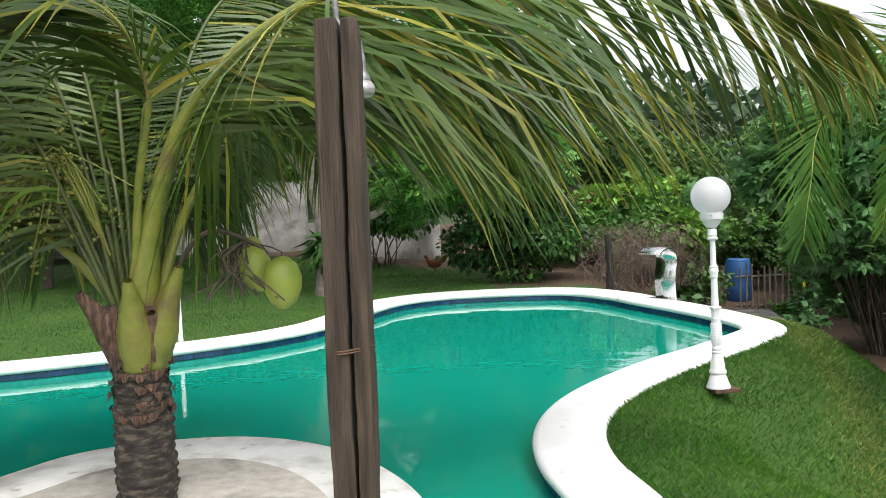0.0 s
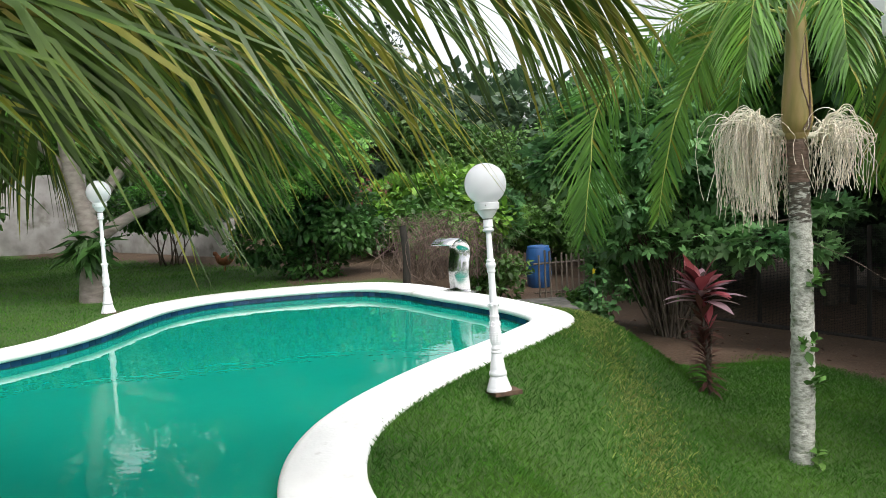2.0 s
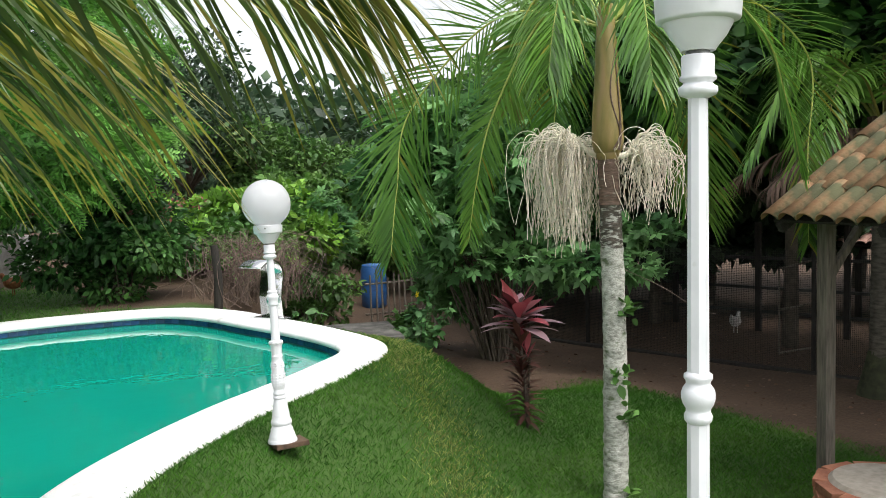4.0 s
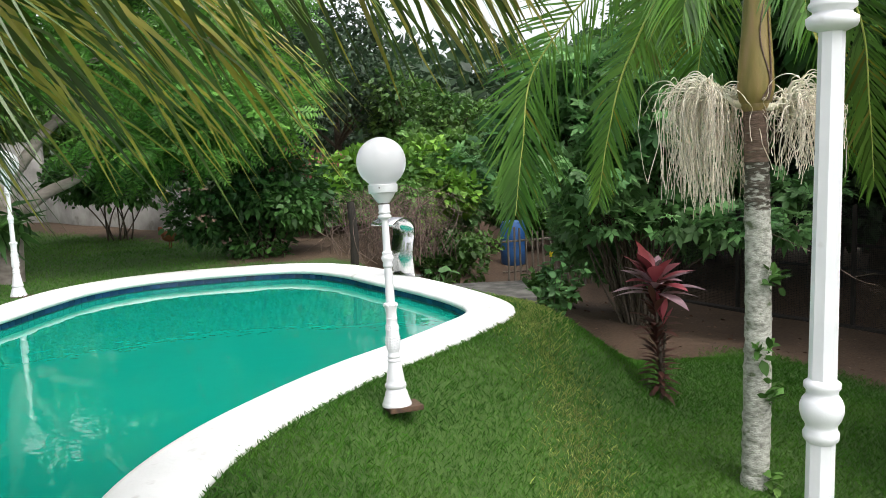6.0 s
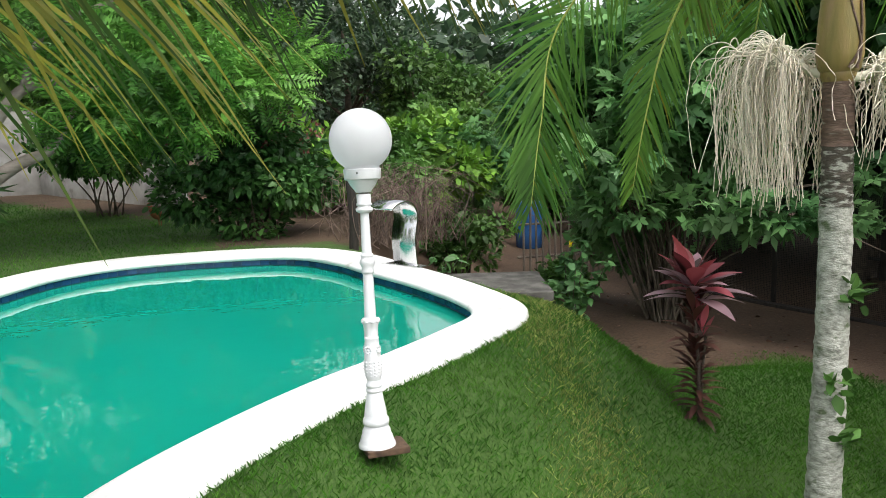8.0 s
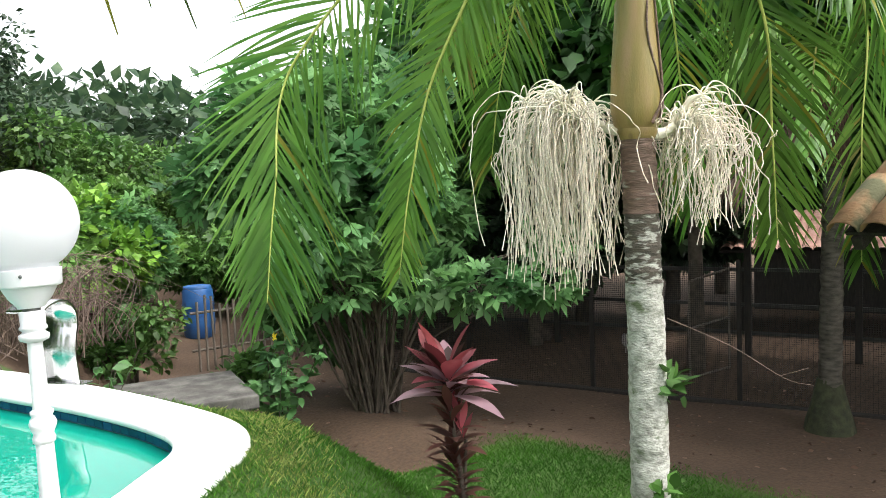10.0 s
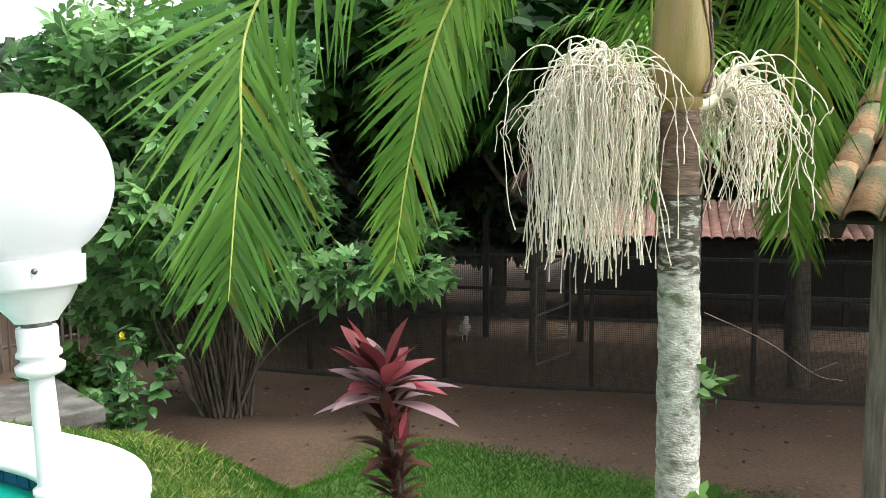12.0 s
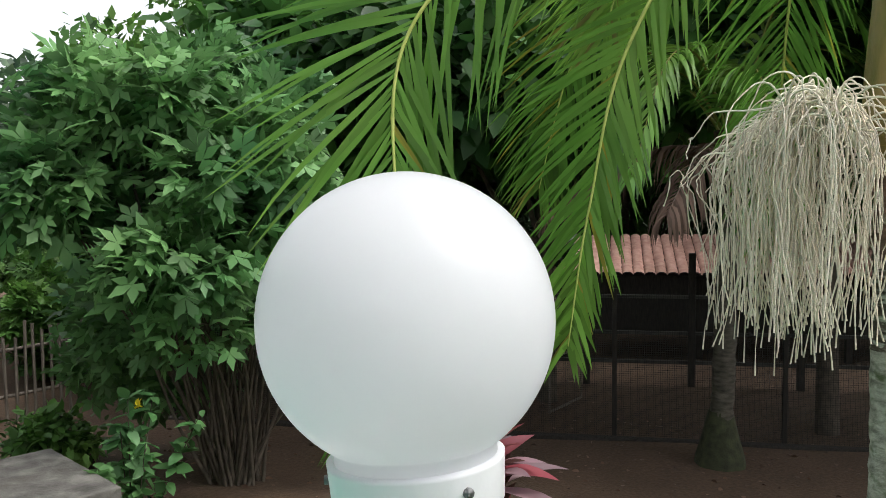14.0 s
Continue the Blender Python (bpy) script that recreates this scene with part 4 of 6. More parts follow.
# bunch of small unripe fruit among dry stalks on the crown's other side
bm = bmesh.new()
twigs = []
for k in range(34):
    e = np.array((-0.42, -0.12, 1.5)) + rng.normal(0, 1, 3) * (0.17, 0.12, 0.17)
    twigs.append((spline([(-0.1, -0.03, 1.2), (-0.28, -0.06, 1.6 + 0.1 * rng.random()), tuple(e)], 9), np.linspace(0.006, 0.003, 9)))
    for j in range(9):
        p = e + rng.normal(0, 0.035, 3)
        bmesh.ops.create_icosphere(bm, subdivisions=1, radius=rng.uniform(0.006, 0.012), matrix=Matrix.Translation(p))
tagged(part("young_fruit", bm, M_PETIOLE, palm, "cluster of small unripe green fruit"), kind="stuff")
tubes("young_fruit_stalk", twigs, M_PETIOLE, palm, "thin branched green stalk", 5)

# ---------------------------------------------------------------- smooth palm with hanging seed strands
rng = np.random.default_rng(11)
PBZ = float(ground_z(4.22, 5.9))
palmb = thing("feather_palm", "slender ringed pale palm with cream hanging seed clusters", "palm tree", (4.22, 5.9, PBZ))
top = 1.6 - PBZ


def ringed(z0, z1, r0, r1, n, amp, lean, jitter, seg=28):
    bm = bmesh.new()
    zs = np.linspace(z0, z1, n)
    lathe(bm, [((r0 + (r1 - r0) * (k / (n - 1))) + amp * (k % 5 == 0) - amp * 0.4 * (k % 5 == 2), z) for k, z in enumerate(zs)], seg)
    for v in bm.verts:
        k = jitter * noise.noise(Vector((v.co.x * 14, v.co.y * 14, v.co.z * 16)))
        r = math.hypot(v.co.x, v.co.y) or 1
        v.co.x += v.co.x / r * k + lean(v.co.z)[0]
        v.co.y += v.co.y / r * k + lean(v.co.z)[1]
    return bm


lean_b = lambda z: (0.02 * math.sin(z * 1.3), -0.02 + 0.012 * z)
part("trunk", ringed(-0.05, top - 0.62, 0.088, 0.0755, 90, 0.003, lean_b, 0.008), M_TRUNK_B, palmb, "pale grey lichen-marked trunk")
part("middle_trunk", ringed(top - 0.625, top - 0.33, 0.0755, 0.073, 30, 0.0035, lean_b, 0.006), M_TRUNK_BM, palmb, "dark trunk section crusted with pale lichen")
part("upper_trunk", ringed(top - 0.335, top, 0.073, 0.072, 26, 0.004, lean_b, 0.003), M_TRUNK_BU, palmb, "brown closely ringed upper trunk")
bx, by = lean_b(top)
part("crownshaft", lathe(bmesh.new(), [(0.06, top - 0.01), (0.095, top + 0.03), (0.108, top + 0.1), (0.102, top + 0.25), (0.085, top + 0.45), (0.07, top + 0.75), (0.05, top + 1.0)], 32, (bx, by, 0)), M_SHAFT, palmb, "swollen olive-brown crownshaft")
for sgn in (-1, 1):
    tubes("sheath_seam", [(spline([(bx - 0.02 * sgn, by - 0.1, top + 0.03), (bx + 0.03, by - 0.108, top + 0.15), (bx + 0.03 * sgn, by - 0.09, top + 0.4), (bx + 0.02, by - 0.07, top + 0.7)], 16), np.linspace(0.008, 0.003, 16))], M_TRUNK_BU, palmb, "dark curled sheath edge", 6)
L = lambda x, y, z: (x - 4.22, y - 5.9, z - PBZ)
C0 = (bx, by, top + 0.85)
for tip, via, ln, sd, hg, one in (((3.0, 6.98, 0.92), (3.2, 6.98, 2.0), 0.64, (0.75, -0.66, 0), 0.1, 150), ((3.51, 6.68, 1.02), (3.68, 6.55, 1.95), 0.36, (0.75, -0.66, 0), 0.1, 140), ((4.9, 5.72, 1.12), (4.74, 5.68, 2.1), 0.5, (0.4, -0.9, 0), 0.12, 0),
                     ((5.35, 5.35, 1.5), (5.1, 5.45, 2.4), 0.6, None, 0.3, 0), ((5.4, 6.6, 1.2), (5.0, 6.4, 2.5), 0.6, None, 0.3, 0), ((6.05, 5.97, 0.9), (6.0, 5.95, 2.35), 0.5, (0.5, -0.85, 0), 0.25, 0), ((3.3, 5.05, 2.0), (3.6, 5.3, 2.75), 0.55, None, 0.4, 0),
                     ((4.6, 7.4, 1.5), (4.5, 6.9, 2.6), 0.6, (0.75, -0.66, 0), 0.2, 0), ((3.75, 4.75, 1.95), (3.95, 5.2, 2.8), 0.55, None, 0.4, 0), ((3.9, 6.75, 2.0), (3.95, 6.5, 2.6), 0.5, (0.75, -0.66, 0), 0.15, 0)):
    t2, v2 = np.array(L(*tip)), np.array(L(*via))
    midp = (np.array(C0) + v2) / 2 + np.array((0, 0, 0.38))
    frond(palmb, [C0, tuple(midp), tuple(v2), tuple((v2 * 0.45 + t2 * 0.55) + (t2 - v2) * np.array((0.12, 0.12, 0))), tuple(t2)], ln, M_FROND_B, rng, 0.0175, 92, 0.16, hg, rachis=0.015, rmat=M_MIDRIB, yellow=M_FROND_Y, yshare=0.04, side_dir=sd, single=one, tip=0.4, lay=52)


def seed_cluster(parent, root, heading, reach, tilt, count, drop, rng):
    """A stout stalk that forks into wavy branches, each arching over into a curtain of beaded strands."""
    stalks, hangs = [], []
    root_v, out = np.array(root), np.array(heading) / np.linalg.norm(heading)
    across = np.array((-out[1], out[0], 0))
    fork = root_v + out * reach * 0.2 + np.array((0, 0, 0.04 + tilt * 0.3))
    stalks.append((spline([root_v, (root_v + fork) / 2 + (0, 0, -0.012), fork], 12), np.linspace(0.027, 0.019, 12)))
    arms = []
    for k in range(11):
        spread = (k - 5) / 5 * 1.4 + rng.uniform(-0.12, 0.12)
        far = reach * rng.uniform(0.35, 0.78) * (0.55 + 0.45 * math.cos(spread * 0.7))
        d = out * math.cos(spread) + across * math.sin(spread)
        e = fork + d * far * 0.62 + np.array((0, 0, tilt * rng.uniform(-0.6, 1.5) + rng.uniform(-0.1, 0.12)))
        mid = fork + (e - fork) * 0.5 + np.array((0, 0, 0.035)) + rng.normal(0, 0.012, 3)
        arm = spline([fork, mid, e], 14)
        arms.append((arm, d))
        stalks.append((arm, np.linspace(0.016, 0.006, 14)))
    for k in range(count):
        arm, d = arms[rng.integers(len(arms))]
        i = int(rng.integers(2, 14))
        p = arm[i]
        turn = rng.normal(0, 0.95)
        go = np.array((d[0] * math.cos(turn) - d[1] * math.sin(turn), d[0] * math.sin(turn) + d[1] * math.cos(turn), 0))
        l = reach * rng.uniform(0.06, 0.42) * (0.6 + 0.6 * i / 13)
        up = rng.uniform(-0.02, 0.085) * (0.4 + l / reach * 1.6)
        hang = drop * (1.05 - 0.75 * rng.random() ** 1.6) - l * 0.7
        q = p + go * l
        path = spline([p, p + go * l * 0.35 + (0, 0, up), p + go * l * 0.78 + (0, 0, up * 0.75 - 0.01), q + go * 0.02 + (0, 0, -0.09), q + go * 0.015 + rng.normal(0, 0.014, 3) + (0, 0, -hang * 0.5), q + rng.normal(0, 0.035, 3) * (1, 1, 0) + (0, 0, -hang)], 22)
        path[8:, :2] += np.cumsum(rng.normal(0, 0.006, (14, 2)), 0)
        stalks.append((path[:9], np.linspace(0.0042, 0.0022, 9)))
        hangs.append((path[8:], 0.0014 + 0.0014 * (np.arange(14) % 2)))
    st = tubes("seed_stalk", stalks, M_FRUIT_STALK, parent, "branched cream stalk", 6)
    tubes("seed_tassel", hangs, M_FRUIT_BEAD, st, "beaded cream hanging tassel", 5)


R0 = np.array((bx, by, top - 0.01))
view_l = np.array((-0.62, 0.78, 0))
seed_cluster(palmb, R0 + view_l * 0.06 + (0, 0, 0.02), (-0.55, 0.8, 0), 0.62, 0.03, 360, 0.74, rng)
seed_cluster(palmb, R0 - view_l * 0.06 + (0, 0, 0.0), (0.9, -0.42, 0), 0.5, -0.03, 170, 0.5, rng)
part("stalk_sheath", lathe(bmesh.new(), [(0.072, top - 0.03), (0.084, top - 0.005), (0.08, top + 0.03), (0.062, top + 0.05)], 28, (bx, by, 0)), M_SHAFT, palmb, "brown collar under the crownshaft")
# small plants growing on its trunk
for z, a in ((0.9, -1.9), (0.62, -1.2), (0.05, -1.0), (1.35, -1.0)):
    tuft = [np.array((lean_b(z)[0] + math.cos(a) * 0.085, lean_b(z)[1] + math.sin(a) * 0.085, z))]
    p = np.repeat(tuft, 20, 0) + rng.normal(0, 0.03, (20, 3))
    d = np.repeat(np.array([[math.cos(a), math.sin(a), 0.6]]), 20, 0)
    v, f = leaf_cloud(p, d, 0.09, LEAF_OVAL, rng, 0.1)
    tagged(mesh_part("epiphyte", np_mesh("epiphyte", v, f), M_MID, palmb, "small green epiphyte", smooth=False), kind="stuff")
tubes("aerial_twig", [(spline([(0.06, -0.08, 1.62), (0.25, -0.25, 1.5), (0.42, -0.38, 1.36), (0.5, -0.46, 1.33)], 16), np.linspace(0.002, 0.001, 16)), (spline([(0.4, -0.37, 1.37), (0.5, -0.44, 1.4)], 5), 0.0012)], M_TWIG, palmb, "thin dry twig", 5)

# ---------------------------------------------------------------- palm in the yard
rng = np.random.default_rng(21)
PCZ = float(ground_z(9.2, 8.02))
palmc = thing("yard_palm", "ringed grey palm with flared base standing in bare earth", "palm tree", (9.2, 8.02, PCZ))
lean_c = lambda z: (-0.02 * z, -0.03 * z)
part("trunk", ringed(-0.05, 3.1, 0.11, 0.095, 90, 0.007, lean_c, 0.01, 24), M_TRUNK_C, palmc)
part("flared_base", lathe(bmesh.new(), [(0.25, -0.05), (0.225, 0.08), (0.185, 0.22), (0.15, 0.36), (0.115, 0.52)], 24, flute=0.03, flutes=7), M_MOSSBASE, palmc, "mossy flared base")
for k in range(11):
    a = k * 2.399 + 0.3
    c, s = math.cos(a), math.sin(a)
    r, h = rng.uniform(1.3, 2.1), rng.uniform(0.3, 1.3)
    frond(palmc, [(-0.06, -0.09, 3.05), (0.35 * r * c, 0.35 * r * s, 3.2 + h), (0.75 * r * c, 0.75 * r * s, 3.2 + h * 0.8), (1.1 * r * c, 1.1 * r * s, 2.5 + h * 0.4)], 0.6, M_FROND_B, rng, 0.042, 46, 0.14, 0.75, rachis=0.022)
for a in (2.3, 3.2):
    c, s = math.cos(a), math.sin(a)
    frond(palmc, [(-0.06, -0.09, 3.0), (0.6 * c, 0.6 * s, 3.05), (1.3 * c, 1.3 * s, 2.7), (1.7 * c, 1.7 * s, 2.45)], 0.55, M_FROND_D, rng, 0.03, 50, 0.1, 1.6, name="dead_frond", rachis=0.018, rmat=M_TWIG, label="brown dead frond")
tubes("crown_fibre", [([(-0.06, -0.09, 2.6), (-0.06, -0.09, 3.2)], np.array((0.13, 0.17)))], M_SHEATH, palmc)

# ---------------------------------------------------------------- red cordyline
rng = np.random.default_rng(31)
CZ = float(ground_z(4.3, 7.36))
cord = thing("ti_plant", "tall red and maroon leaved ti plant growing in the lawn", "plant", (4.3, 7.36, CZ))
tubes("stem", [(spline([(0, 0, -0.03), (0.01, 0, 0.4), (-0.01, 0.01, 0.8), (-0.02, 0.0, 1.0)], 16), np.linspace(0.016, 0.011, 16)), (spline([(0.02, 0.02, -0.03), (0.05, 0.02, 0.35), (0.06, -0.02, 0.62)], 10), 0.011)], M_STEM, cord)


def strap_leaf(base, az, elev, length, width, rng, curl=0.9):
    c, s = math.cos(az), math.sin(az)
    d = np.array((c * math.cos(elev), s * math.cos(elev), math.sin(elev)))
    side = np.array((-s, c, 0))
    n = np.cross(d, side)
    pts, p = [], np.array(base, float)
    for k in range(8):
        pts.append(p.copy())
        p = p + d * length / 7
        d = d + np.array((0, 0, -curl * 0.09))
        d /= np.linalg.norm(d)
    pts = np.array(pts)
    w = np.array((0.22, 0.42, 0.75, 1.0, 1.0, 0.8, 0.45, 0.03))[:, None] * width / 2
    v = np.stack([pts - side * w + (0, 0, 0.22) * w, pts, pts + side * w + (0, 0, 0.22) * w], 1).reshape(-1, 3)
    f = []
    for k in range(7):
        a = k * 3
        f += [(a, a + 1, a + 4, a + 3), (a + 1, a + 2, a + 5, a + 4)]
    return v, np.array(f)


def rosette(name, n, z0, z1, e0, e1, length, width, mat, label, curl=0.9, off=(0, 0)):
    ps = []
    for k in range(n):
        u = k / max(1, n - 1)
        ps.append(strap_leaf((off[0] - 0.02 * u, off[1], z0 + (z1 - z0) * u), k * 2.4 + rng.uniform(-0.3, 0.3), radians(e0 + (e1 - e0) * u + rng.uniform(-8, 8)), length * rng.uniform(0.8, 1.15), width * rng.uniform(0.85, 1.15), rng, curl))
    v, f = join_arrays(ps)
    mesh_part(name, np_mesh(name, v, f), mat, cord, label)


rosette("crown_rosette", 15, 0.93, 1.02, 8, 72, 0.34, 0.12, M_CORD_PINK, "pink and red top leaves")
rosette("mauve_rosette", 13, 0.86, 0.97, 0, 40, 0.38, 0.12, M_CORD_GREY, "mauve lower crown leaves", 0.9)
rosette("bronze_rosette", 7, 0.9, 1.0, 35, 65, 0.28, 0.1, M_CORD_DARK, "bronze green leaves")
rosette("middle_foliage", 22, 0.52, 0.8, 15, 60, 0.24, 0.065, M_CORD_DARK, "sparse maroon leaves", 1.2)
rosette("pink_shoot", 7, 0.62, 0.74, 60, 80, 0.2, 0.05, M_CORD_PINK, "pink side shoot", 0.5, (0.04, -0.02))
rosette("lower_foliage", 80, 0.05, 0.55, 0, 55, 0.19, 0.042, M_CORD_DARK, "dense dark maroon lower leaves", 1.1)
for ob in cord.children:
    for v in ob.data.vertices:
        v.co.z *= 0.95
        v.co.x += 0.05 * v.co.z
        v.co.y += 0.2 * v.co.z


# ---------------------------------------------------------------- shrubs and trees
def shrub(name, label, at, clumps, n, size, template, mat, rng, stems=14, stem_h=1.2, droop=0.3, core=True, category="shrub"):
    ob = thing(name, label, category, at)
    sp = []
    for k in range(stems):
        a, r = rng.uniform(0, 6.283), rng.uniform(0.03, 0.25)
        c = clumps[rng.integers(len(clumps))][0]
        sp.append((spline([(r * math.cos(a), r * math.sin(a), -0.05), (c[0] * 0.35 + r * math.cos(a), c[1] * 0.35 + r * math.sin(a), stem_h * rng.uniform(0.5, 0.9)), c], 12), np.linspace(0.018, 0.006, 12)))
    tubes("branchwork", sp, M_STEM, ob, seg=6)
    foliage("foliage", clumps, n, size, template, mat, rng, ob, droop=droop)
    return ob


rng = np.random.default_rng(41)
BZ = float(ground_z(5.8, 11.1))
cl = random_clumps(34, (-0.1, 0.1, 2.5), (1.5, 1.25, 1.2), 0.46, rng) + [((-0.7, -0.5, 1.5), (0.5, 0.45, 0.3)), ((0.2, -0.7, 1.45), (0.5, 0.45, 0.28)), ((0.75, -1.05, 1.35), (0.5, 0.45, 0.22)), ((1.3, -1.3, 1.3), (0.35, 0.35, 0.16)), ((1.8, -0.9, 1.7), (0.4, 0.4, 0.2)), ((-0.3, 1.2, 1.4), (0.5, 0.5, 0.4)), ((-0.1, 1.6, 0.95), (0.5, 0.5, 0.45)), ((0.4, 1.3, 0.75), (0.55, 0.5, 0.45))]
shrub("lobed_leaf_shrub", "tall multi-stemmed shrub with lobed green leaves in bare earth", (5.8, 11.1, BZ), cl, 7000, 0.175, LEAF_LOBED, M_LOBED, rng, 60, 1.5)
cl = random_clumps(20, (0.2, 0.3, 1.0), (1.3, 1.0, 0.9), 0.42, rng)
shrub("lobed_leaf_shrub", "low leafy shrub with lobed green leaves behind the yard", (4.2, 17.2, float(ground_z(4.2, 17.2))), cl, 3200, 0.17, LEAF_LOBED, M_LOBED, rng, 20, 0.9)
cl = random_clumps(30, (0.3, 0, 1.9), (1.8, 1.4, 1.5), 0.55, rng)
shrub("lobed_leaf_shrub", "tall leafy shrub with lobed green leaves behind the yard", (8.1, 14.7, float(ground_z(8.1, 14.7))), cl, 4600, 0.18, LEAF_LOBED, M_LOBED, rng, 22, 1.5)
for x, y, h, r in ((3.9, 14.0, 0.9, 0.6), (4.45, 16.3, 0.8, 0.7), (2.9, 14.3, 1.5, 0.7), (5.2, 12.9, 0.5, 0.4)):
    cl = random_clumps(14, (0, 0, h * 0.5), (r, r * 0.7, h * 0.45), 0.24, rng)
    shrub("low_shrub", "low leafy green scrub on bare earth behind the pool", (x, y, float(ground_z(x, y))), cl, 1100, 0.12, LEAF_OVAL, M_MID, rng, 10, h * 0.5)
for x, y, h in ((3.3, 16.2, 1.3), (4.9, 20.4, 1.9), (6.9, 20.3, 2.2), (8.7, 18.6, 2.2), (7.6, 17.2, 1.5), (10.2, 17.2, 2.0)):
    cl = random_clumps(22, (0, 0, h * 0.55), (1.15, 0.8, h * 0.5), 0.4, rng)
    shrub("dark_shrub", "leafy dark green shrub closing the back of the yard", (x, y, float(ground_z(x, y))), cl, 3400, 0.16, LEAF_LOBED, M_MID, rng, 12, h * 0.5)
cl = random_clumps(34, (0.1, 0.0, 0.85), (1.15, 0.75, 0.85), 0.42, rng)
shrub("flowering_hedge", "dense dark green flowering shrub behind the pool", (1.0, 13.35, -0.05), cl, 12000, 0.115, LEAF_OVAL, M_HEDGE, rng, 16, 0.6)
cl2 = random_clumps(10, (0.6, -0.1, 1.15), (1.6, 0.6, 0.45), 0.12, rng)
hedge2 = thing("pink_blossom", "scattered dull pink blossom on the dark shrub", "flowers", (0.4, 13.3, 0.2), kind="stuff")
foliage("blossom", cl2, 240, 0.06, LEAF_QUAD, M_PINKFL, rng, hedge2)
cl = random_clumps(20, (0, 0, 1.3), (1.3, 0.9, 0.7), 0.45, rng)
shrub("flowering_hedge", "dense dark green flowering shrub against the garden wall", (-1.6, 17.0, -0.05), cl, 5000, 0.13, LEAF_OVAL, M_HEDGE, rng, 10, 0.8)
cl = random_clumps(34, (0.5, 0, 0.95), (2.5, 1.4, 0.8), 0.5, rng)
shrub("bright_vine", "sprawling bright yellow-green vine thicket", (2.6, 16.8, -0.2), cl, 9000, 0.17, LEAF_OVAL, M_BRIGHT, rng, 12, 1.0)
cl = random_clumps(20, (0, 0, 1.0), (1.4, 1.0, 1.3), 0.5, rng)
shrub("bright_vine", "bright green vine thicket before the far trees", (4.5, 21.0, -0.9), cl, 5000, 0.18, LEAF_OVAL, M_BRIGHT, rng, 10, 1.0)

# heap of dry twigs behind the pool's far corner
tw = thing("dry_brush", "tangle of bare brown twigs and dry vines", "brush", (2.95, 13.1, -0.15), kind="stuff")
sp = []
for k in range(230):
    a = rng.uniform(0, 6.283)
    x, y = rng.normal(0, 0.36), rng.normal(0, 0.35)
    h = rng.uniform(0.4, 1.05)
    sp.append((spline([(x, y, 0), (x + rng.normal(0, 0.15), y + rng.normal(0, 0.15), h * 0.6), (x + rng.normal(0, 0.22), y + rng.normal(0, 0.2), h), (x + rng.normal(0, 0.38), y + rng.normal(0, 0.3), h * rng.uniform(0.3, 1.0))], 9), np.linspace(0.006, 0.002, 9)))
tubes("twig_tangle", sp, M_TWIG, tw, seg=4)
stump = thing("fence_stake", "dark weathered wooden stake in the brush", "post", (2.25, 12.1, -0.1))
tubes("pole", [([(0, 0, -0.1), (0.02, 0, 0.4), (-0.01, 0.02, 0.85)], np.array((0.06, 0.055, 0.05)))], M_DARKWOOD, stump)


def tree(name, label, at, limbs, clumps, n, size, template, mat, bark, rng, droop=0.3, seg=10):
    ob = thing(name, label, "tree", at)
    tubes("trunk", [(spline(limbs[0][0], 24), np.linspace(limbs[0][1], limbs[0][2], 24))], bark, ob, seg=14)
    for p, r0_, r1_ in limbs[1:]:
        tubes("limb", [(spline(p, 16), np.linspace(r0_, r1_, 16))], bark, ob, seg=seg)
    foliage("crown", clumps, n, size, template, mat, rng, ob, droop=droop, shell=0.35)
    return ob


# feathery tree behind the far lamp
rng = np.random.default_rng(51)
def feather_leaf():
    v, f = [], []
    for k in range(7):
        y = 0.12 + k * 0.125
        for s in (-1, 1):
            b = len(v)
            l = 0.34 * (1 - 0.5 * abs(k - 2.5) / 4)
            v += [(0, y - 0.02, 0), (s * l * 0.6, y + 0.02, 0.03), (s * l, y + 0.1, -0.03), (s * l * 0.5, y + 0.1, 0.0)]
            f.append((b, b + 1, b + 2, b + 3))
    return np.array(v), np.array(f)


LEAF_FEATHER = feather_leaf()
limbs = [([(0, 0, -0.1), (0.05, 0, 0.9), (-0.1, 0, 1.7), (-0.25, 0.1, 3.0), (-0.4, 0.2, 4.2)], 0.17, 0.06),
         ([(0.02, 0, 1.15), (0.35, -0.05, 1.55), (0.7, 0.0, 1.95), (1.1, 0.1, 2.0), (1.5, 0.2, 1.95)], 0.085, 0.035),
         ([(0.05, 0, 0.8), (0.5, 0.1, 1.1), (0.9, 0.2, 1.3), (1.15, 0.3, 1.75)], 0.1, 0.03),
         ([(-0.1, 0, 1.7), (-0.6, 0.1, 2.2), (-1.3, 0.2, 2.5)], 0.07, 0.025),
         ([(0.7, 0, 1.95), (0.9, 0.1, 2.5), (1.6, 0.3, 2.9), (2.6, 0.5, 3.0)], 0.05, 0.015)]
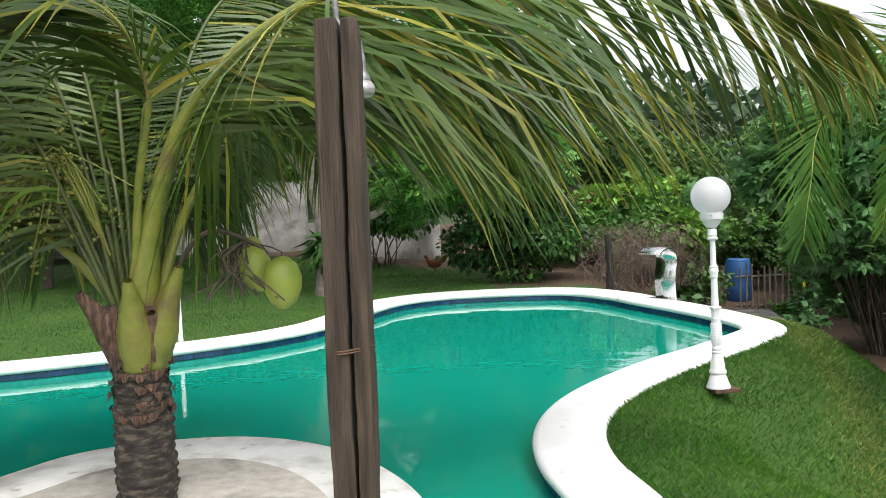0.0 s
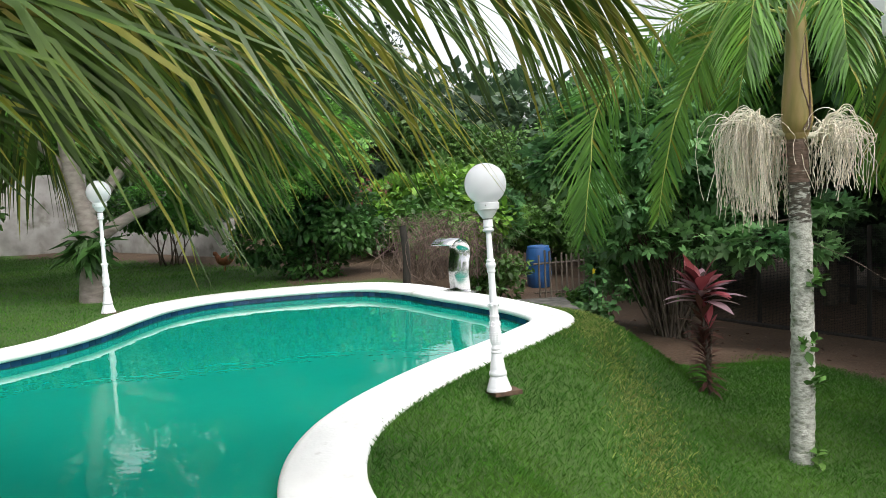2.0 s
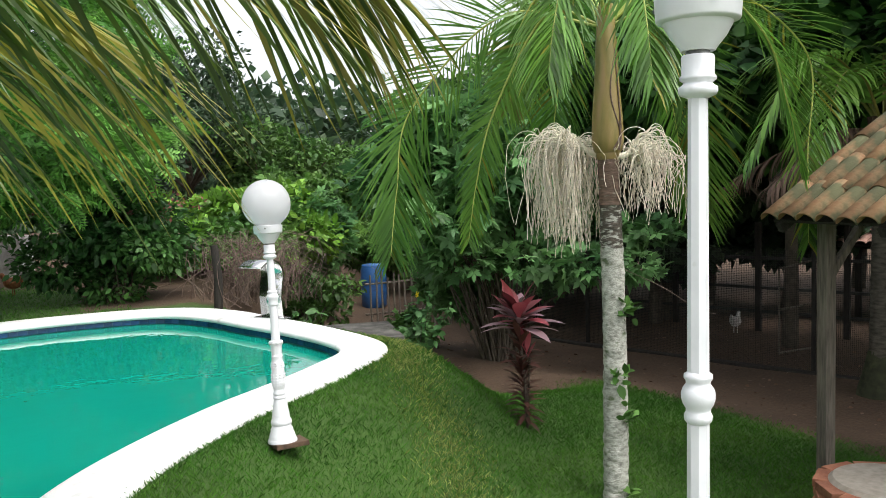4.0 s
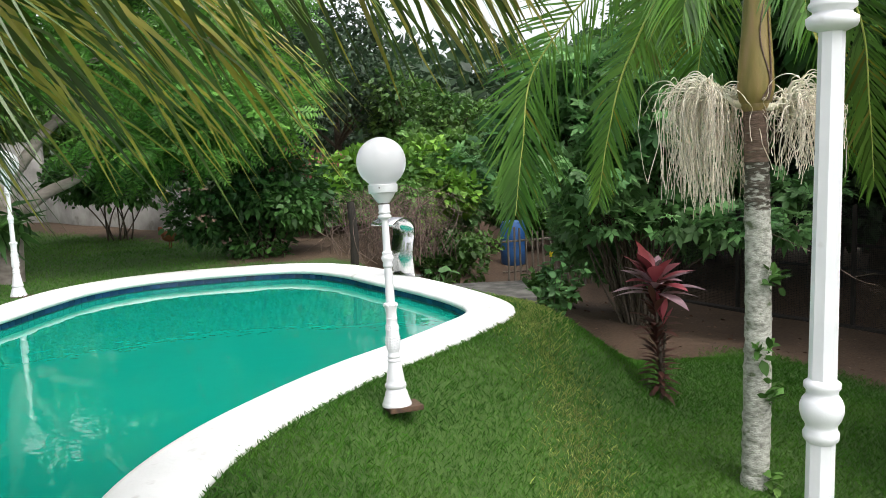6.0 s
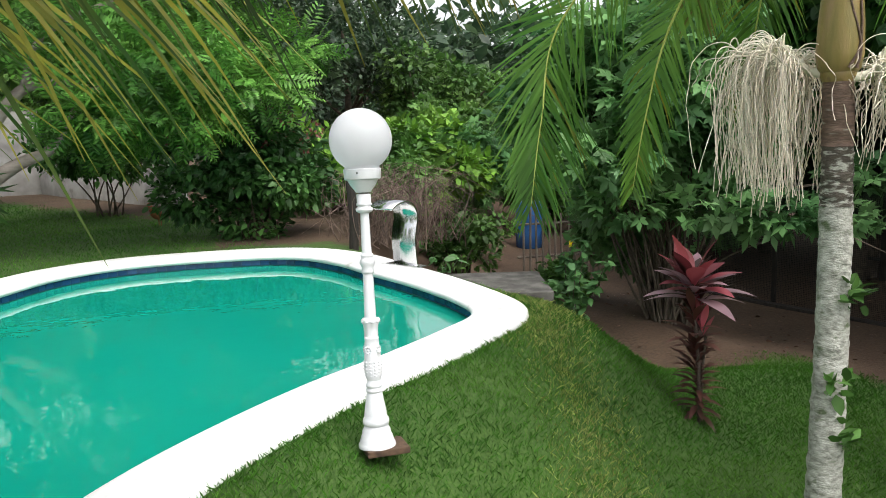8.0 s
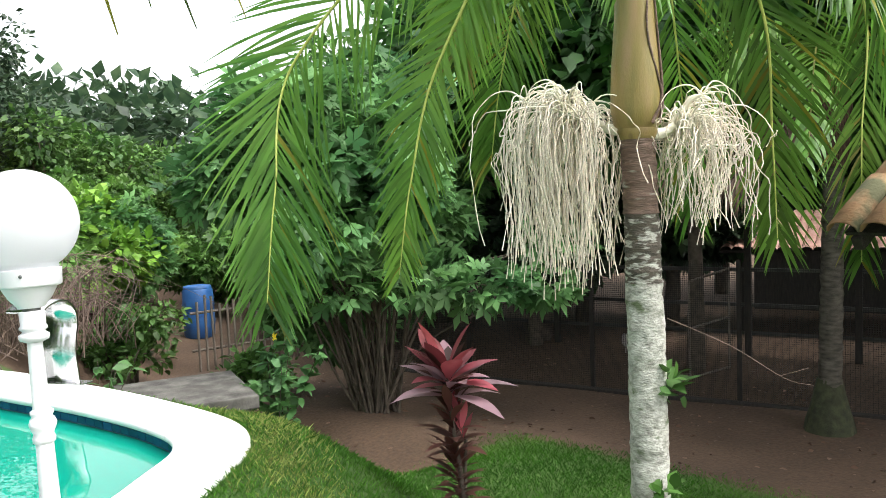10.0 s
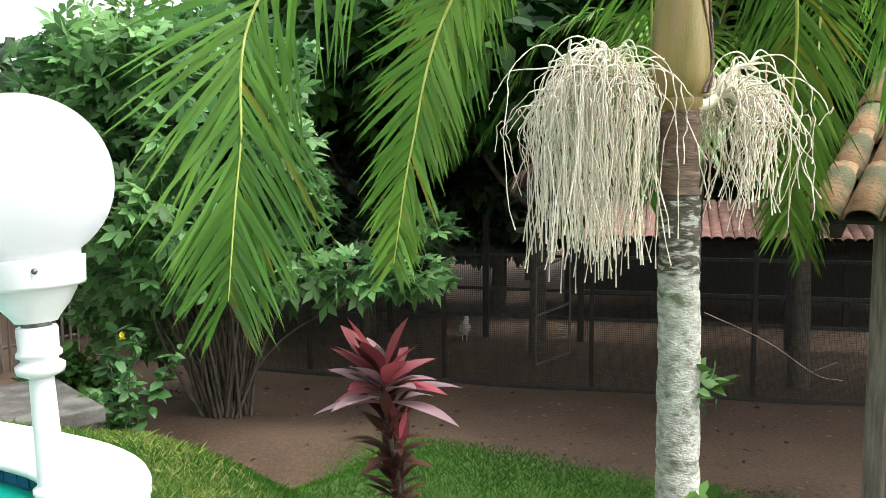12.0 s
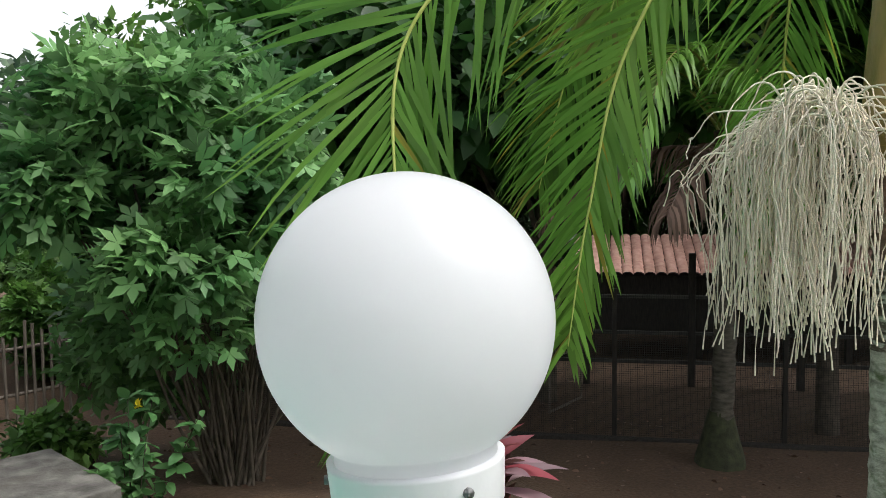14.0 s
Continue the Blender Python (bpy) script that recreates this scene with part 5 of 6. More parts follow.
# the last eight clumps are unseen upper crown, added to shade the left lawn
cl = [((x, y, z), (r, r * 0.9, 0.26)) for x, y, z, r in ((1.5, 0.0, 1.7, 0.7), (2.3, 0.2, 1.65, 0.75), (3.0, 0.5, 1.95, 0.8), (2.2, -0.2, 2.25, 0.8), (1.2, 0.2, 2.5, 0.9), (3.4, 0.9, 2.4, 0.7), (2.3, 0.8, 3.0, 0.9), (0.2, 0.3, 3.0, 1.0), (-1.0, 0.3, 2.6, 1.0), (-1.9, 0.0, 2.0, 0.8), (1.4, 0.9, 1.45, 0.6), (-0.9, 0.8, 3.6, 1.2), (1.2, 0.9, 3.9, 1.3), (-2.6, 0.6, 2.9, 1.1), (2.9, 1.2, 3.6, 1.1), (-1.0, 0.0, 4.7, 1.7), (1.0, 1.0, 5.0, 1.8), (-3.2, 1.0, 4.3, 1.7), (0.2, -1.6, 4.8, 1.5), (-2.6, -1.2, 4.5, 1.6), (-4.4, 0.2, 3.9, 1.4), (2.6, 2.4, 4.6, 1.5), (-1.6, 2.6, 4.6, 1.7))]
tree("feathery_tree", "spreading pale-barked tree with feathery bright green leaves on the lawn", (-2.0, 12.2, -0.05), limbs, cl, 9500, 0.36, LEAF_FEATHER, M_FEATHER, M_PALETRUNK, rng, 0.15)
fern = thing("trunk_fern", "dark drooping fern clump on the tree trunk", "plant", (-1.95, 12.02, 0.75))
pp = rng.normal(0, 0.08, (90, 3))
v, f = leaf_cloud(pp, np.tile((0.0, -0.5, -0.2), (90, 1)) + rng.normal(0, 0.6, (90, 3)), 0.42, LEAF_SLIM, rng, 0.5)
mesh_part("foliage", np_mesh("foliage", v, f), M_HEDGE, fern, smooth=False)

# woodland round the garden: trees with their own trunks and crowns
rng = np.random.default_rng(61)
WOODS = [(5.5, 27.0, 3.4, 2.0, M_MID), (9.0, 27.5, 4.4, 2.6, M_MID), (-7.5, 14.5, 5.5, 2.6, M_MID), (-5.2, 18.2, 5.0, 2.2, M_MID), (-9.5, 21.0, 3.0, 2.2, M_FAR), (-12, 21.5, 3.0, 2.4, M_FAR), (-7, 25.5, 6.5, 3.4, M_MID), (-3, 24, 5.5, 3.0, M_MID), (0.5, 26, 6.8, 3.2, M_FAR), (3.2, 29, 6.2, 2.8, M_FAR), (-10, 19, 6, 3.2, M_MID), (-11, 12, 5.5, 3.0, M_MID), (-10.5, 6, 5, 2.8, M_MID),
         (9.4, 22, 2.9, 2.0, M_MID), (12.5, 20, 5.2, 2.6, M_MID), (10.2, 16.2, 6.2, 2.4, M_MID), (13.5, 16.5, 7.0, 2.8, M_FAR), (16.5, 14.8, 6.5, 2.8, M_FAR), (19, 11, 6.5, 2.9, M_FAR),
         (21, 6.5, 6.2, 2.8, M_FAR), (21.5, 3, 6, 2.8, M_FAR), (17.5, -3, 6, 2.8, M_FAR), (11.8, 14.2, 4.6, 2.0, M_MID), (12.6, 12.9, 3.6, 1.4, M_FAR), (10.3, 13.6, 3.2, 1.3, M_FAR), (20.5, 0.5, 6.0, 2.3, M_MID), (12.8, 2.0, 5.5, 2.4, M_MID), (19.5, 9.0, 6.2, 2.2, M_MID)]
for x, y, h, r, mat in WOODS:
    z0_ = float(ground_z(x, y))
    cl = random_clumps(26, (0, 0, h * 0.62), (r, r, h * 0.42), r * 0.36, rng)
    lb = [([(0, 0, -0.1), (0.1, 0, h * 0.3), (0.0, 0.1, h * 0.7)], 0.16, 0.06)]
    for k in range(5):
        c = cl[k][0]
        lb.append(([(0.05, 0, h * 0.25), (c[0] * 0.5, c[1] * 0.5, h * 0.4), c], 0.06, 0.02))
    tree("garden_tree", "leafy green tree at the edge of the garden", (x, y, z0_), lb, cl, 8500, 0.2 if y > 15 else 0.25, LEAF_QUAD, mat, M_STEM, rng)
# trees added with crowns mostly above view, to keep sky light off the yard
for x, y, h, r, base in ((10.4, 10.6, 4.8, 2.5, 2.7), (10.0, 13.4, 5.2, 2.6, 2.8), (10.9, 7.4, 5.8, 2.6, 3.6), (12.2, 5.6, 5.2, 2.9, 3.2), (17.4, 12.6, 5.6, 2.8, 1.6), (18.4, 7.8, 5.6, 3.0, 1.6)):
    z0_ = float(ground_z(x, y))
    cl = random_clumps(30, (0, 0, base + (h - base) * 0.6), (r, r, (h - base) * 0.55), r * 0.34, rng)
    lb = [([(0, 0, -0.1), (0.08, 0.05, base * 0.6), (0.0, 0.1, h * 0.75)], 0.13, 0.05)]
    for k in range(6):
        c = cl[k][0]
        lb.append(([(0.05, 0.02, base * 0.7), (c[0] * 0.5, c[1] * 0.5, base * 0.95), c], 0.05, 0.015))
    tree("shade_tree", "dense dark green tree added to shade the poultry yard", (x, y, z0_), lb, cl, 11000, 0.3, LEAF_OVAL, M_HEDGE, M_STEM, rng)
far = thing("far_woods", "dark wooded hillside beyond the garden", "woods", (0, 0, 0), kind="stuff")
cl = []
for k in range(240):
    a = radians(rng.uniform(-75, 60))
    d = rng.uniform(38, 75)
    el = math.degrees(a)
    gap = 0.55 + 0.45 * min(1.0, abs(el + 12) / 16) if el > -30 else 0.9
    h = d * math.tan(radians(3 + 7.5 * gap)) * rng.uniform(0.5, 1.0)
    r = rng.uniform(2.5, 4.5)
    cl.append(((1 - math.sin(a) * d, 3 + math.cos(a) * d, h * 0.75), (r, r, r * 0.8)))
foliage("foliage", cl, 42000, 0.95, LEAF_QUAD, M_FAR, rng, far, shell=0.75)
hv, hf = [], []
for i, a in enumerate(np.radians(np.linspace(-80, 75, 60))):
    for j, (d, h) in enumerate(((30, -1.2), (45, 1.5), (62, 4.6), (90, 7.0), (140, 9.0))):
        hv.append((1 - math.sin(a) * d, 3 + math.cos(a) * d, h * (0.8 + 0.3 * math.sin(a * 5))))
for i in range(59):
    for j in range(4):
        hf.append((i * 5 + j, (i + 1) * 5 + j, (i + 1) * 5 + j + 1, i * 5 + j + 1))
hill = mesh_part("hill", np_mesh("hill", hv, hf), shader("hill_scrub", ((0.02, 0.035, 0.015), (0.05, 0.075, 0.03)), 0.4, rough=1.0, bump=1.0, bump_scale=1.5))
tagged(hill, "low wooded hill closing the view", "hill", kind="structure")

# ---------------------------------------------------------------- yard: slab, drum, fences, coop
slab = thing("concrete_slab", "weathered grey concrete slab on low supports beside the pool", "slab", (3.55, 10.72, -0.92), turn=-8)
bm = box(bmesh.new(), (1.3, 1.15, 0.11), (0, 0, 0.57), bevel=0.012)
part("slab_top", bm, M_CONC, slab, smooth=False)
for x, y in ((0.52, -0.46), (-0.4, -0.46), (0.52, 0.46)):
    part("slab_leg", box(bmesh.new(), (0.16, 0.16, 0.56), (x, y, 0.25), bevel=0.01), M_CONC, slab, smooth=False)
drum = thing("blue_drum", "scuffed blue plastic drum standing on bare earth", "drum", (6.2, 18.3, float(ground_z(6.2, 18.3))))
part("body", lathe(bmesh.new(), [(0.24, 0), (0.27, 0.04), (0.28, 0.25), (0.29, 0.3), (0.28, 0.35), (0.28, 0.55), (0.29, 0.6), (0.28, 0.65), (0.27, 0.85), (0.24, 0.9)], 28), M_BLUE, drum)
part("lid", lathe(bmesh.new(), [(0.25, 0.89), (0.25, 0.93), (0.2, 0.94)], 28), M_BLUE, drum)
fence = thing("picket_fence", "leaning grey stick fence at the end of the yard", "fence", (6.1, 15.3, float(ground_z(6.1, 15.3))))
rng = np.random.default_rng(71)
for k in range(17):
    x = -0.85 + k * 0.11
    h = rng.uniform(0.95, 1.2)
    tubes("picket", [([(x, rng.normal(0, 0.01), -0.05), (x + rng.normal(0, 0.02), 0, h)], 0.019)], M_WOODG, fence, seg=6)
for z in (0.3, 0.85):
    tubes("rail", [([(-0.95, 0.03, z), (1.05, 0.03, z + 0.03)], 0.022)], M_WOODG, fence, seg=6)
# flowering weeds by the slab
for (x, y), h, n_, seedn in (((4.38, 10.4), 1.35, 330, 3), ((3.85, 10.95), 0.95, 70, 5), ((3.05, 11.0), 0.75, 60, 7)):
    r_ = np.random.default_rng(seedn)
    z_ = float(ground_z(x, y))
    wd_ = thing("flowering_weed", "leafy green weed with a yellow flower by the slab" if n_ > 100 else "small leafy green weed by the slab", "plant", (x, y, z_))
    pts, dirs, sp = [], [], []
    for s in range(7 if n_ > 100 else 4):
        e = np.array((r_.normal(0, 0.16), r_.normal(0, 0.14), h * r_.uniform(0.65, 1.0)))
        c_ = spline([(0, 0, -0.03), tuple(e * (0.4, 0.4, 0.5)), tuple(e)], 14)
        sp.append((c_, np.linspace(0.006, 0.003, 14)))
        for q in range(n_ // 5):
            pts.append(c_[r_.integers(3, 14)])
            dirs.append(r_.normal(0, 1, 3) * (1, 1, 0.2))
    tubes("branchwork", sp, M_STEM, wd_, seg=5)
    v, f = leaf_cloud(np.array(pts), np.array(dirs), 0.125, LEAF_OVAL, r_, 0.1)
    mesh_part("foliage", np_mesh("foliage", v, f), M_LOBED, wd_, smooth=False)
    if n_ > 100:
        v, f = leaf_cloud(np.tile((-0.05, -0.2, 1.34), (9, 1)), r_.normal(0, 1, (9, 3)), 0.055, LEAF_QUAD, r_, -0.2)
        mesh_part("flower", np_mesh("flower", v, f), M_YFLOWER, wd_, "bright yellow flower", smooth=False)

# garden wall on the far lawn
gw = mesh_part("garden_wall", np_mesh("garden_wall", [(-16, 23.2, -0.2), (-4.2, 22.4, -0.2), (-4.2, 22.4, 1.9), (-16, 23.2, 1.9), (-16, 23.45, -0.2), (-4.2, 22.65, -0.2), (-4.2, 22.65, 1.9), (-16, 23.45, 1.9)], [(0, 1, 2, 3), (5, 4, 7, 6), (3, 2, 6, 7), (1, 5, 6, 2)]), M_WALL, smooth=False)
tagged(gw, "old grey rendered garden wall", "wall", kind="structure")
gw2 = mesh_part("garden_wall_side", np_mesh("garden_wall_side", [(-4.2, 22.4, -0.2), (-0.6, 17.9, -0.2), (-0.6, 17.9, 0.75), (-4.2, 22.4, 0.75), (-4.0, 22.55, -0.2), (-0.4, 18.05, -0.2), (-0.4, 18.05, 0.75), (-4.0, 22.55, 0.75)], [(0, 1, 2, 3), (5, 4, 7, 6), (3, 2, 6, 7), (1, 5, 6, 2)]), M_WALL, smooth=False)
tagged(gw2, "low grey rendered garden wall", "wall", kind="structure")

# coop shelter: kerb, posts, rails, back wall, tiled roof
P0, P1 = Vector((7.75, 12.7, -1.2)), Vector((10.9, 6.0, -1.2))
run = (P1 - P0).normalized()
back = Vector((-run.y, run.x, 0))
coop_turn = math.degrees(math.atan2(run.y, run.x))
length = (P1 - P0).length
coop = thing("coop_shelter", "dark open poultry shelter with timber posts and rails", "shelter", tuple(P0 + Vector((0, 0, 0.0))), turn=coop_turn)
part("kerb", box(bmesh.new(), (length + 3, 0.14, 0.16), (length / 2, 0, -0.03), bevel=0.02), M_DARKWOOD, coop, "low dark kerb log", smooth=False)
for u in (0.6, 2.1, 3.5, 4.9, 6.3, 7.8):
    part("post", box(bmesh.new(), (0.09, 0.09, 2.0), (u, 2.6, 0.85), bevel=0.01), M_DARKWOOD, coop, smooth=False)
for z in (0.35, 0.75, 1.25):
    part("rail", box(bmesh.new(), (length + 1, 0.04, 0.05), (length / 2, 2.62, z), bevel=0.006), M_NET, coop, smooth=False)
# panels added to close the shelter, near black in place of its inner shade
part("back_panel", box(bmesh.new(), (9.5, 0.1, 2.0), (7.6, 6.9, 0.85)), M_DARKWOOD, coop, "near-black back panel with the shelter's shade in its colour", smooth=False)
part("end_panel", box(bmesh.new(), (0.1, 2.6, 1.5), (12.2, 5.6, 0.65)), M_DARKWOOD, coop, "near-black end panel with the shelter's shade in its colour", smooth=False)
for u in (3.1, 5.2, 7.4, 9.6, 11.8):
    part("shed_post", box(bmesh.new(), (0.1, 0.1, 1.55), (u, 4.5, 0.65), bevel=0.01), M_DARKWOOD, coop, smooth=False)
roof = thing("coop_roof", "salmon clay tiled roof over the poultry shelter", "roof", tuple(P0), turn=coop_turn)
rise = 0.3
part("roof_deck", box(bmesh.new(), (9.4, 1.8, 0.04), (0, 0, 0), Matrix.Translation((7.5, 5.0, 1.62)) @ Matrix.Rotation(math.atan(rise), 4, "X")), M_DARKWOOD, roof, smooth=False)
pieces = []
for k in range(54):
    u = 2.9 + k * 0.17
    for j in range(5):
        y0_, z0_ = 4.1 + j * 0.33, 1.4 + j * 0.33 * rise
        a = np.linspace(0, np.pi, 6)
        ring0 = np.stack([u + 0.085 * np.cos(a), np.full(6, y0_), z0_ + 0.05 * np.sin(a)], 1)
        ring1 = np.stack([u + 0.078 * np.cos(a), np.full(6, y0_ + 0.37), z0_ + 0.37 * rise + 0.043 * np.sin(a)], 1)
        q = np.arange(5)
        pieces.append((np.vstack([ring0, ring1]), np.stack([q, q + 1, q + 7, q + 6], 1)))
v, f = join_arrays(pieces)
tiles = mesh_part("roof_tiling", np_mesh("roof_tiling", v, f), M_RTILE_RED, roof, "rows of salmon half-round tiles")
tagged(tiles, kind="stuff")
wires = []
for k in range(int((length + 3) / 0.024)):
    u = -1.5 + k * 0.024
    wires.append((np.array([(u, 0.1, 0.0), (u + 0.0035, 0.1, 0.0), (u + 0.0035, 0.1, 1.62), (u, 0.1, 1.62)]), np.array([(0, 1, 2, 3)])))
for k in range(67):
    z = k * 0.024
    wires.append((np.array([(-1.5, 0.102, z), (length + 1.5, 0.102, z), (length + 1.5, 0.102, z + 0.0035), (-1.5, 0.102, z + 0.0035)]), np.array([(0, 1, 2, 3)])))
v, f = join_arrays(wires)
tagged(mesh_part("wire_net", np_mesh("wire_net", v, f), M_NETTING, coop, "fine black wire netting", smooth=False), kind="stuff")
for u in np.arange(-1.4, length + 1.5, 1.75):
    part("net_post", box(bmesh.new(), (0.05, 0.05, 1.75), (u, 0.13, 0.77), bevel=0.006), M_DARKWOOD, coop, smooth=False)
gate = thing("coop_gate", "thin metal frame gate standing open in the shelter", "gate", tuple(P0 + run * 3.1 + back * 0.9 + Vector((0, 0, 0.03))), turn=coop_turn + 62)
for a, b in (((0, 0), (0, 1.25)), ((0, 1.25), (0.75, 1.35)), ((0.75, 1.35), (0.75, 0.05)), ((0, 0.02), (0.75, 0.05)), ((0, 0.65), (0.75, 0.72))):
    tubes("gate_bar", [([(a[0], 0, a[1]), (b[0], 0, b[1])], 0.016)], M_WOODG, gate, seg=6)


def hen(at, mat, label, turn):
    h = thing("hen", label, "hen", at, turn=turn)
    bm = bmesh.new()
    bmesh.ops.create_uvsphere(bm, u_segments=16, v_segments=10, radius=0.1, matrix=Matrix.Translation((0, 0, 0.19)) @ Matrix.Diagonal((1.45, 0.85, 0.9, 1)))
    bmesh.ops.create_uvsphere(bm, u_segments=10, v_segments=8, radius=0.04, matrix=Matrix.Translation((0.16, 0, 0.31)))
    bmesh.ops.create_cone(bm, segments=10, radius1=0.055, radius2=0.03, depth=0.14, matrix=Matrix.Translation((0.125, 0, 0.26)) @ Matrix.Rotation(0.5, 4, "Y"))
    bmesh.ops.create_cone(bm, segments=8, radius1=0.07, radius2=0.02, depth=0.16, matrix=Matrix.Translation((-0.16, 0, 0.27)) @ Matrix.Rotation(-0.8, 4, "Y"))
    for s in (-0.03, 0.03):
        bmesh.ops.create_cone(bm, segments=6, radius1=0.008, radius2=0.008, depth=0.12, matrix=Matrix.Translation((0, s, 0.06)))
    part("body", bm, mat, h)
    return h


# ---------------------------------------------------------------- tiled kiosk at the lawn's end
KZ = float(ground_z(5.9, 5.2))
kiosk = thing("tiled_kiosk", "small timber kiosk with a mossy clay tile roof", "kiosk", (5.5, 5.75, KZ))
EZ = 1.08 - KZ
for x, y in ((0.27, -0.22), (0.27, -2.6), (2.3, -0.22), (2.3, -2.6)):
    part("post", box(bmesh.new(), (0.09, 0.09, EZ + (0.12 if x < 1 else 0.12)), (x, y, (EZ + 0.1) / 2 - 0.02), bevel=0.008), M_WOODG, kiosk, smooth=False)
part("beam", box(bmesh.new(), (0.08, 2.9, 0.1), (0.27, -1.4, EZ + 0.06), bevel=0.008), M_WOODG, kiosk, smooth=False)
part("beam", box(bmesh.new(), (0.08, 2.9, 0.1), (2.3, -1.4, EZ + 0.06), bevel=0.008), M_WOODG, kiosk, smooth=False)
part("tie_beam", box(bmesh.new(), (2.1, 0.07, 0.1), (1.28, -0.22, EZ + 0.07), bevel=0.008), M_WOODG, kiosk, smooth=False)
slope = math.atan2(0.78, 1.28)
for y in (-0.06, -0.9, -1.8, -2.75):
    for s in (0, 1):
        mrot = Matrix.Translation((0.64 if not s else 1.92, y, EZ + 0.36)) @ Matrix.Rotation(-slope if not s else slope, 4, "Y")
        part("rafter", box(bmesh.new(), (1.5, 0.05, 0.07), (0, 0, 0), mrot, bevel=0.005), M_DARKWOOD, kiosk, smooth=False)
part("brace", box(bmesh.new(), (0.05, 0.05, 0.62), (0, 0, 0), Matrix.Translation((0.5, -0.22, EZ - 0.14)) @ Matrix.Rotation(radians(40), 4, "Y"), bevel=0.005), M_WOODG, kiosk, smooth=False)
for s in (0, 1):
    mrot = Matrix.Translation((0.64 if not s else 1.92, -1.4, EZ + 0.41)) @ Matrix.Rotation(-slope if not s else slope, 4, "Y")
    part("roof_board", box(bmesh.new(), (1.5, 2.8, 0.02), (0, 0, 0), mrot), M_DARKWOOD, kiosk, smooth=False)


def half_tile(length, r0, r1, thick=0.012, seg=7):
    vs, fs = [], []
    for x, r in ((0, r0), (length, r1)):
        for rr in (r, r - thick):
            for a in np.linspace(0, math.pi, seg):
                vs.append((x, rr * math.cos(a), rr * math.sin(a) * 0.75))
    for i in range(seg - 1):
        fs += [(i, i + 1, 2 * seg + i + 1, 2 * seg + i), (seg + i + 1, seg + i, 3 * seg + i, 3 * seg + i + 1), (i + 1, i, seg + i, seg + i + 1)]
    return np.array(vs), np.array(fs)


v, f = half_tile(0.42, 0.085, 0.07)
tile_me = np_mesh("roof_tile", v, f)
tile_me.materials.append(M_RTILE)
rng = np.random.default_rng(81)
for s in (0, 1):
    for j in range(4):
        for k in range(17):
            ob = new("roof_tile", tile_me)
            ob.parent = kiosk
            d = j * 0.35 - 0.06
            x = d * math.cos(slope)
            ob.matrix_basis = Matrix.Translation((x if not s else 2.56 - x, -0.02 - k * 0.166 + rng.normal(0, 0.006), EZ + 0.0 + d * math.sin(slope) + 0.06 + rng.normal(0, 0.005))) @ Matrix.Rotation(math.pi * s, 4, "Z") @ Matrix.Rotation(-slope + rng.normal(0, 0.02) - 0.03, 4, "Y")
v, f = half_tile(0.4, 0.1, 0.085)
ridge_me = np_mesh("ridge_tile", v, f)
ridge_me.materials.append(M_RTILE)
for k in range(8):
    ob = new("ridge_tile", ridge_me)
    ob.parent = kiosk
    ob.matrix_basis = Matrix.Translation((1.28, 0.06 - k * 0.36, EZ + 0.82)) @ Matrix.Rotation(-math.pi / 2, 4, "Z") @ Matrix.Rotation(0.04, 4, "Y")

bk = bmesh.new()
box(bk, (0.215, 0.1, 0.052), bevel=0.004)
brick_me = bpy.data.meshes.new("brick")
bk.to_mesh(brick_me)
bk.free()
brick_me.materials.append(M_BRICK)
well = thing("brick_oven", "low round brick structure beside the kiosk", "brickwork", (5.3, 4.62, float(ground_z(5.3, 4.62))))
part("mortar_core", lathe(bmesh.new(), [(0.37, 0), (0.37, 0.6), (0.3, 0.66)], 32), M_MORTAR, well)
for j in range(10):
    for k in range(10):
        a = 2 * math.pi * (k + 0.5 * (j % 2)) / 10
        ob = new("brick", brick_me)
        ob.parent = well
        ob.matrix_basis = Matrix.Translation((0.35 * math.cos(a), 0.35 * math.sin(a), 0.035 + j * 0.064)) @ Matrix.Rotation(a + math.pi / 2 + rng.normal(0, 0.03), 4, "Z")
pillar = thing("brick_pillar", "rough red brick pillar carrying the kiosk roof", "pillar", (6.35, 5.1, KZ))
part("mortar_core", box(bmesh.new(), (0.2, 0.2, EZ + 0.1), (0, 0, (EZ + 0.1) / 2)), M_MORTAR, pillar, smooth=False)
for j in range(31):
    for k in range(4):
        a = k * math.pi / 2
        ob = new("brick", brick_me)
        ob.parent = pillar
        ob.matrix_basis = Matrix.Translation((0.062 * math.cos(a) + (0.03 if j % 2 else -0.03) * math.sin(a), 0.062 * math.sin(a) - (0.03 if j % 2 else -0.03) * math.cos(a), 0.03 + j * 0.066)) @ Matrix.Rotation(a + math.pi / 2, 4, "Z")
loose = thing("loose_brick", "broken red brick lying on the lawn", "brick", (5.12, 5.0, float(ground_z(5.12, 5.0)) + 0.02))
part("block", box(bmesh.new(), (0.2, 0.12, 0.14), (0, 0, 0.06), Matrix.Rotation(0.4, 4, "Z"), bevel=0.012), M_BRICK, loose, smooth=False)

hen((-0.45, 15.1, float(ground_z(-0.45, 15.1))), M_HEN, "russet hen standing on the far lawn", 160)
hen((10.6, 12.0, float(ground_z(10.6, 12.0))), M_HENW, "pale hen in the dark shelter", 30)

# ---------------------------------------------------------------- lawn blades, litter
rng = np.random.default_rng(91)


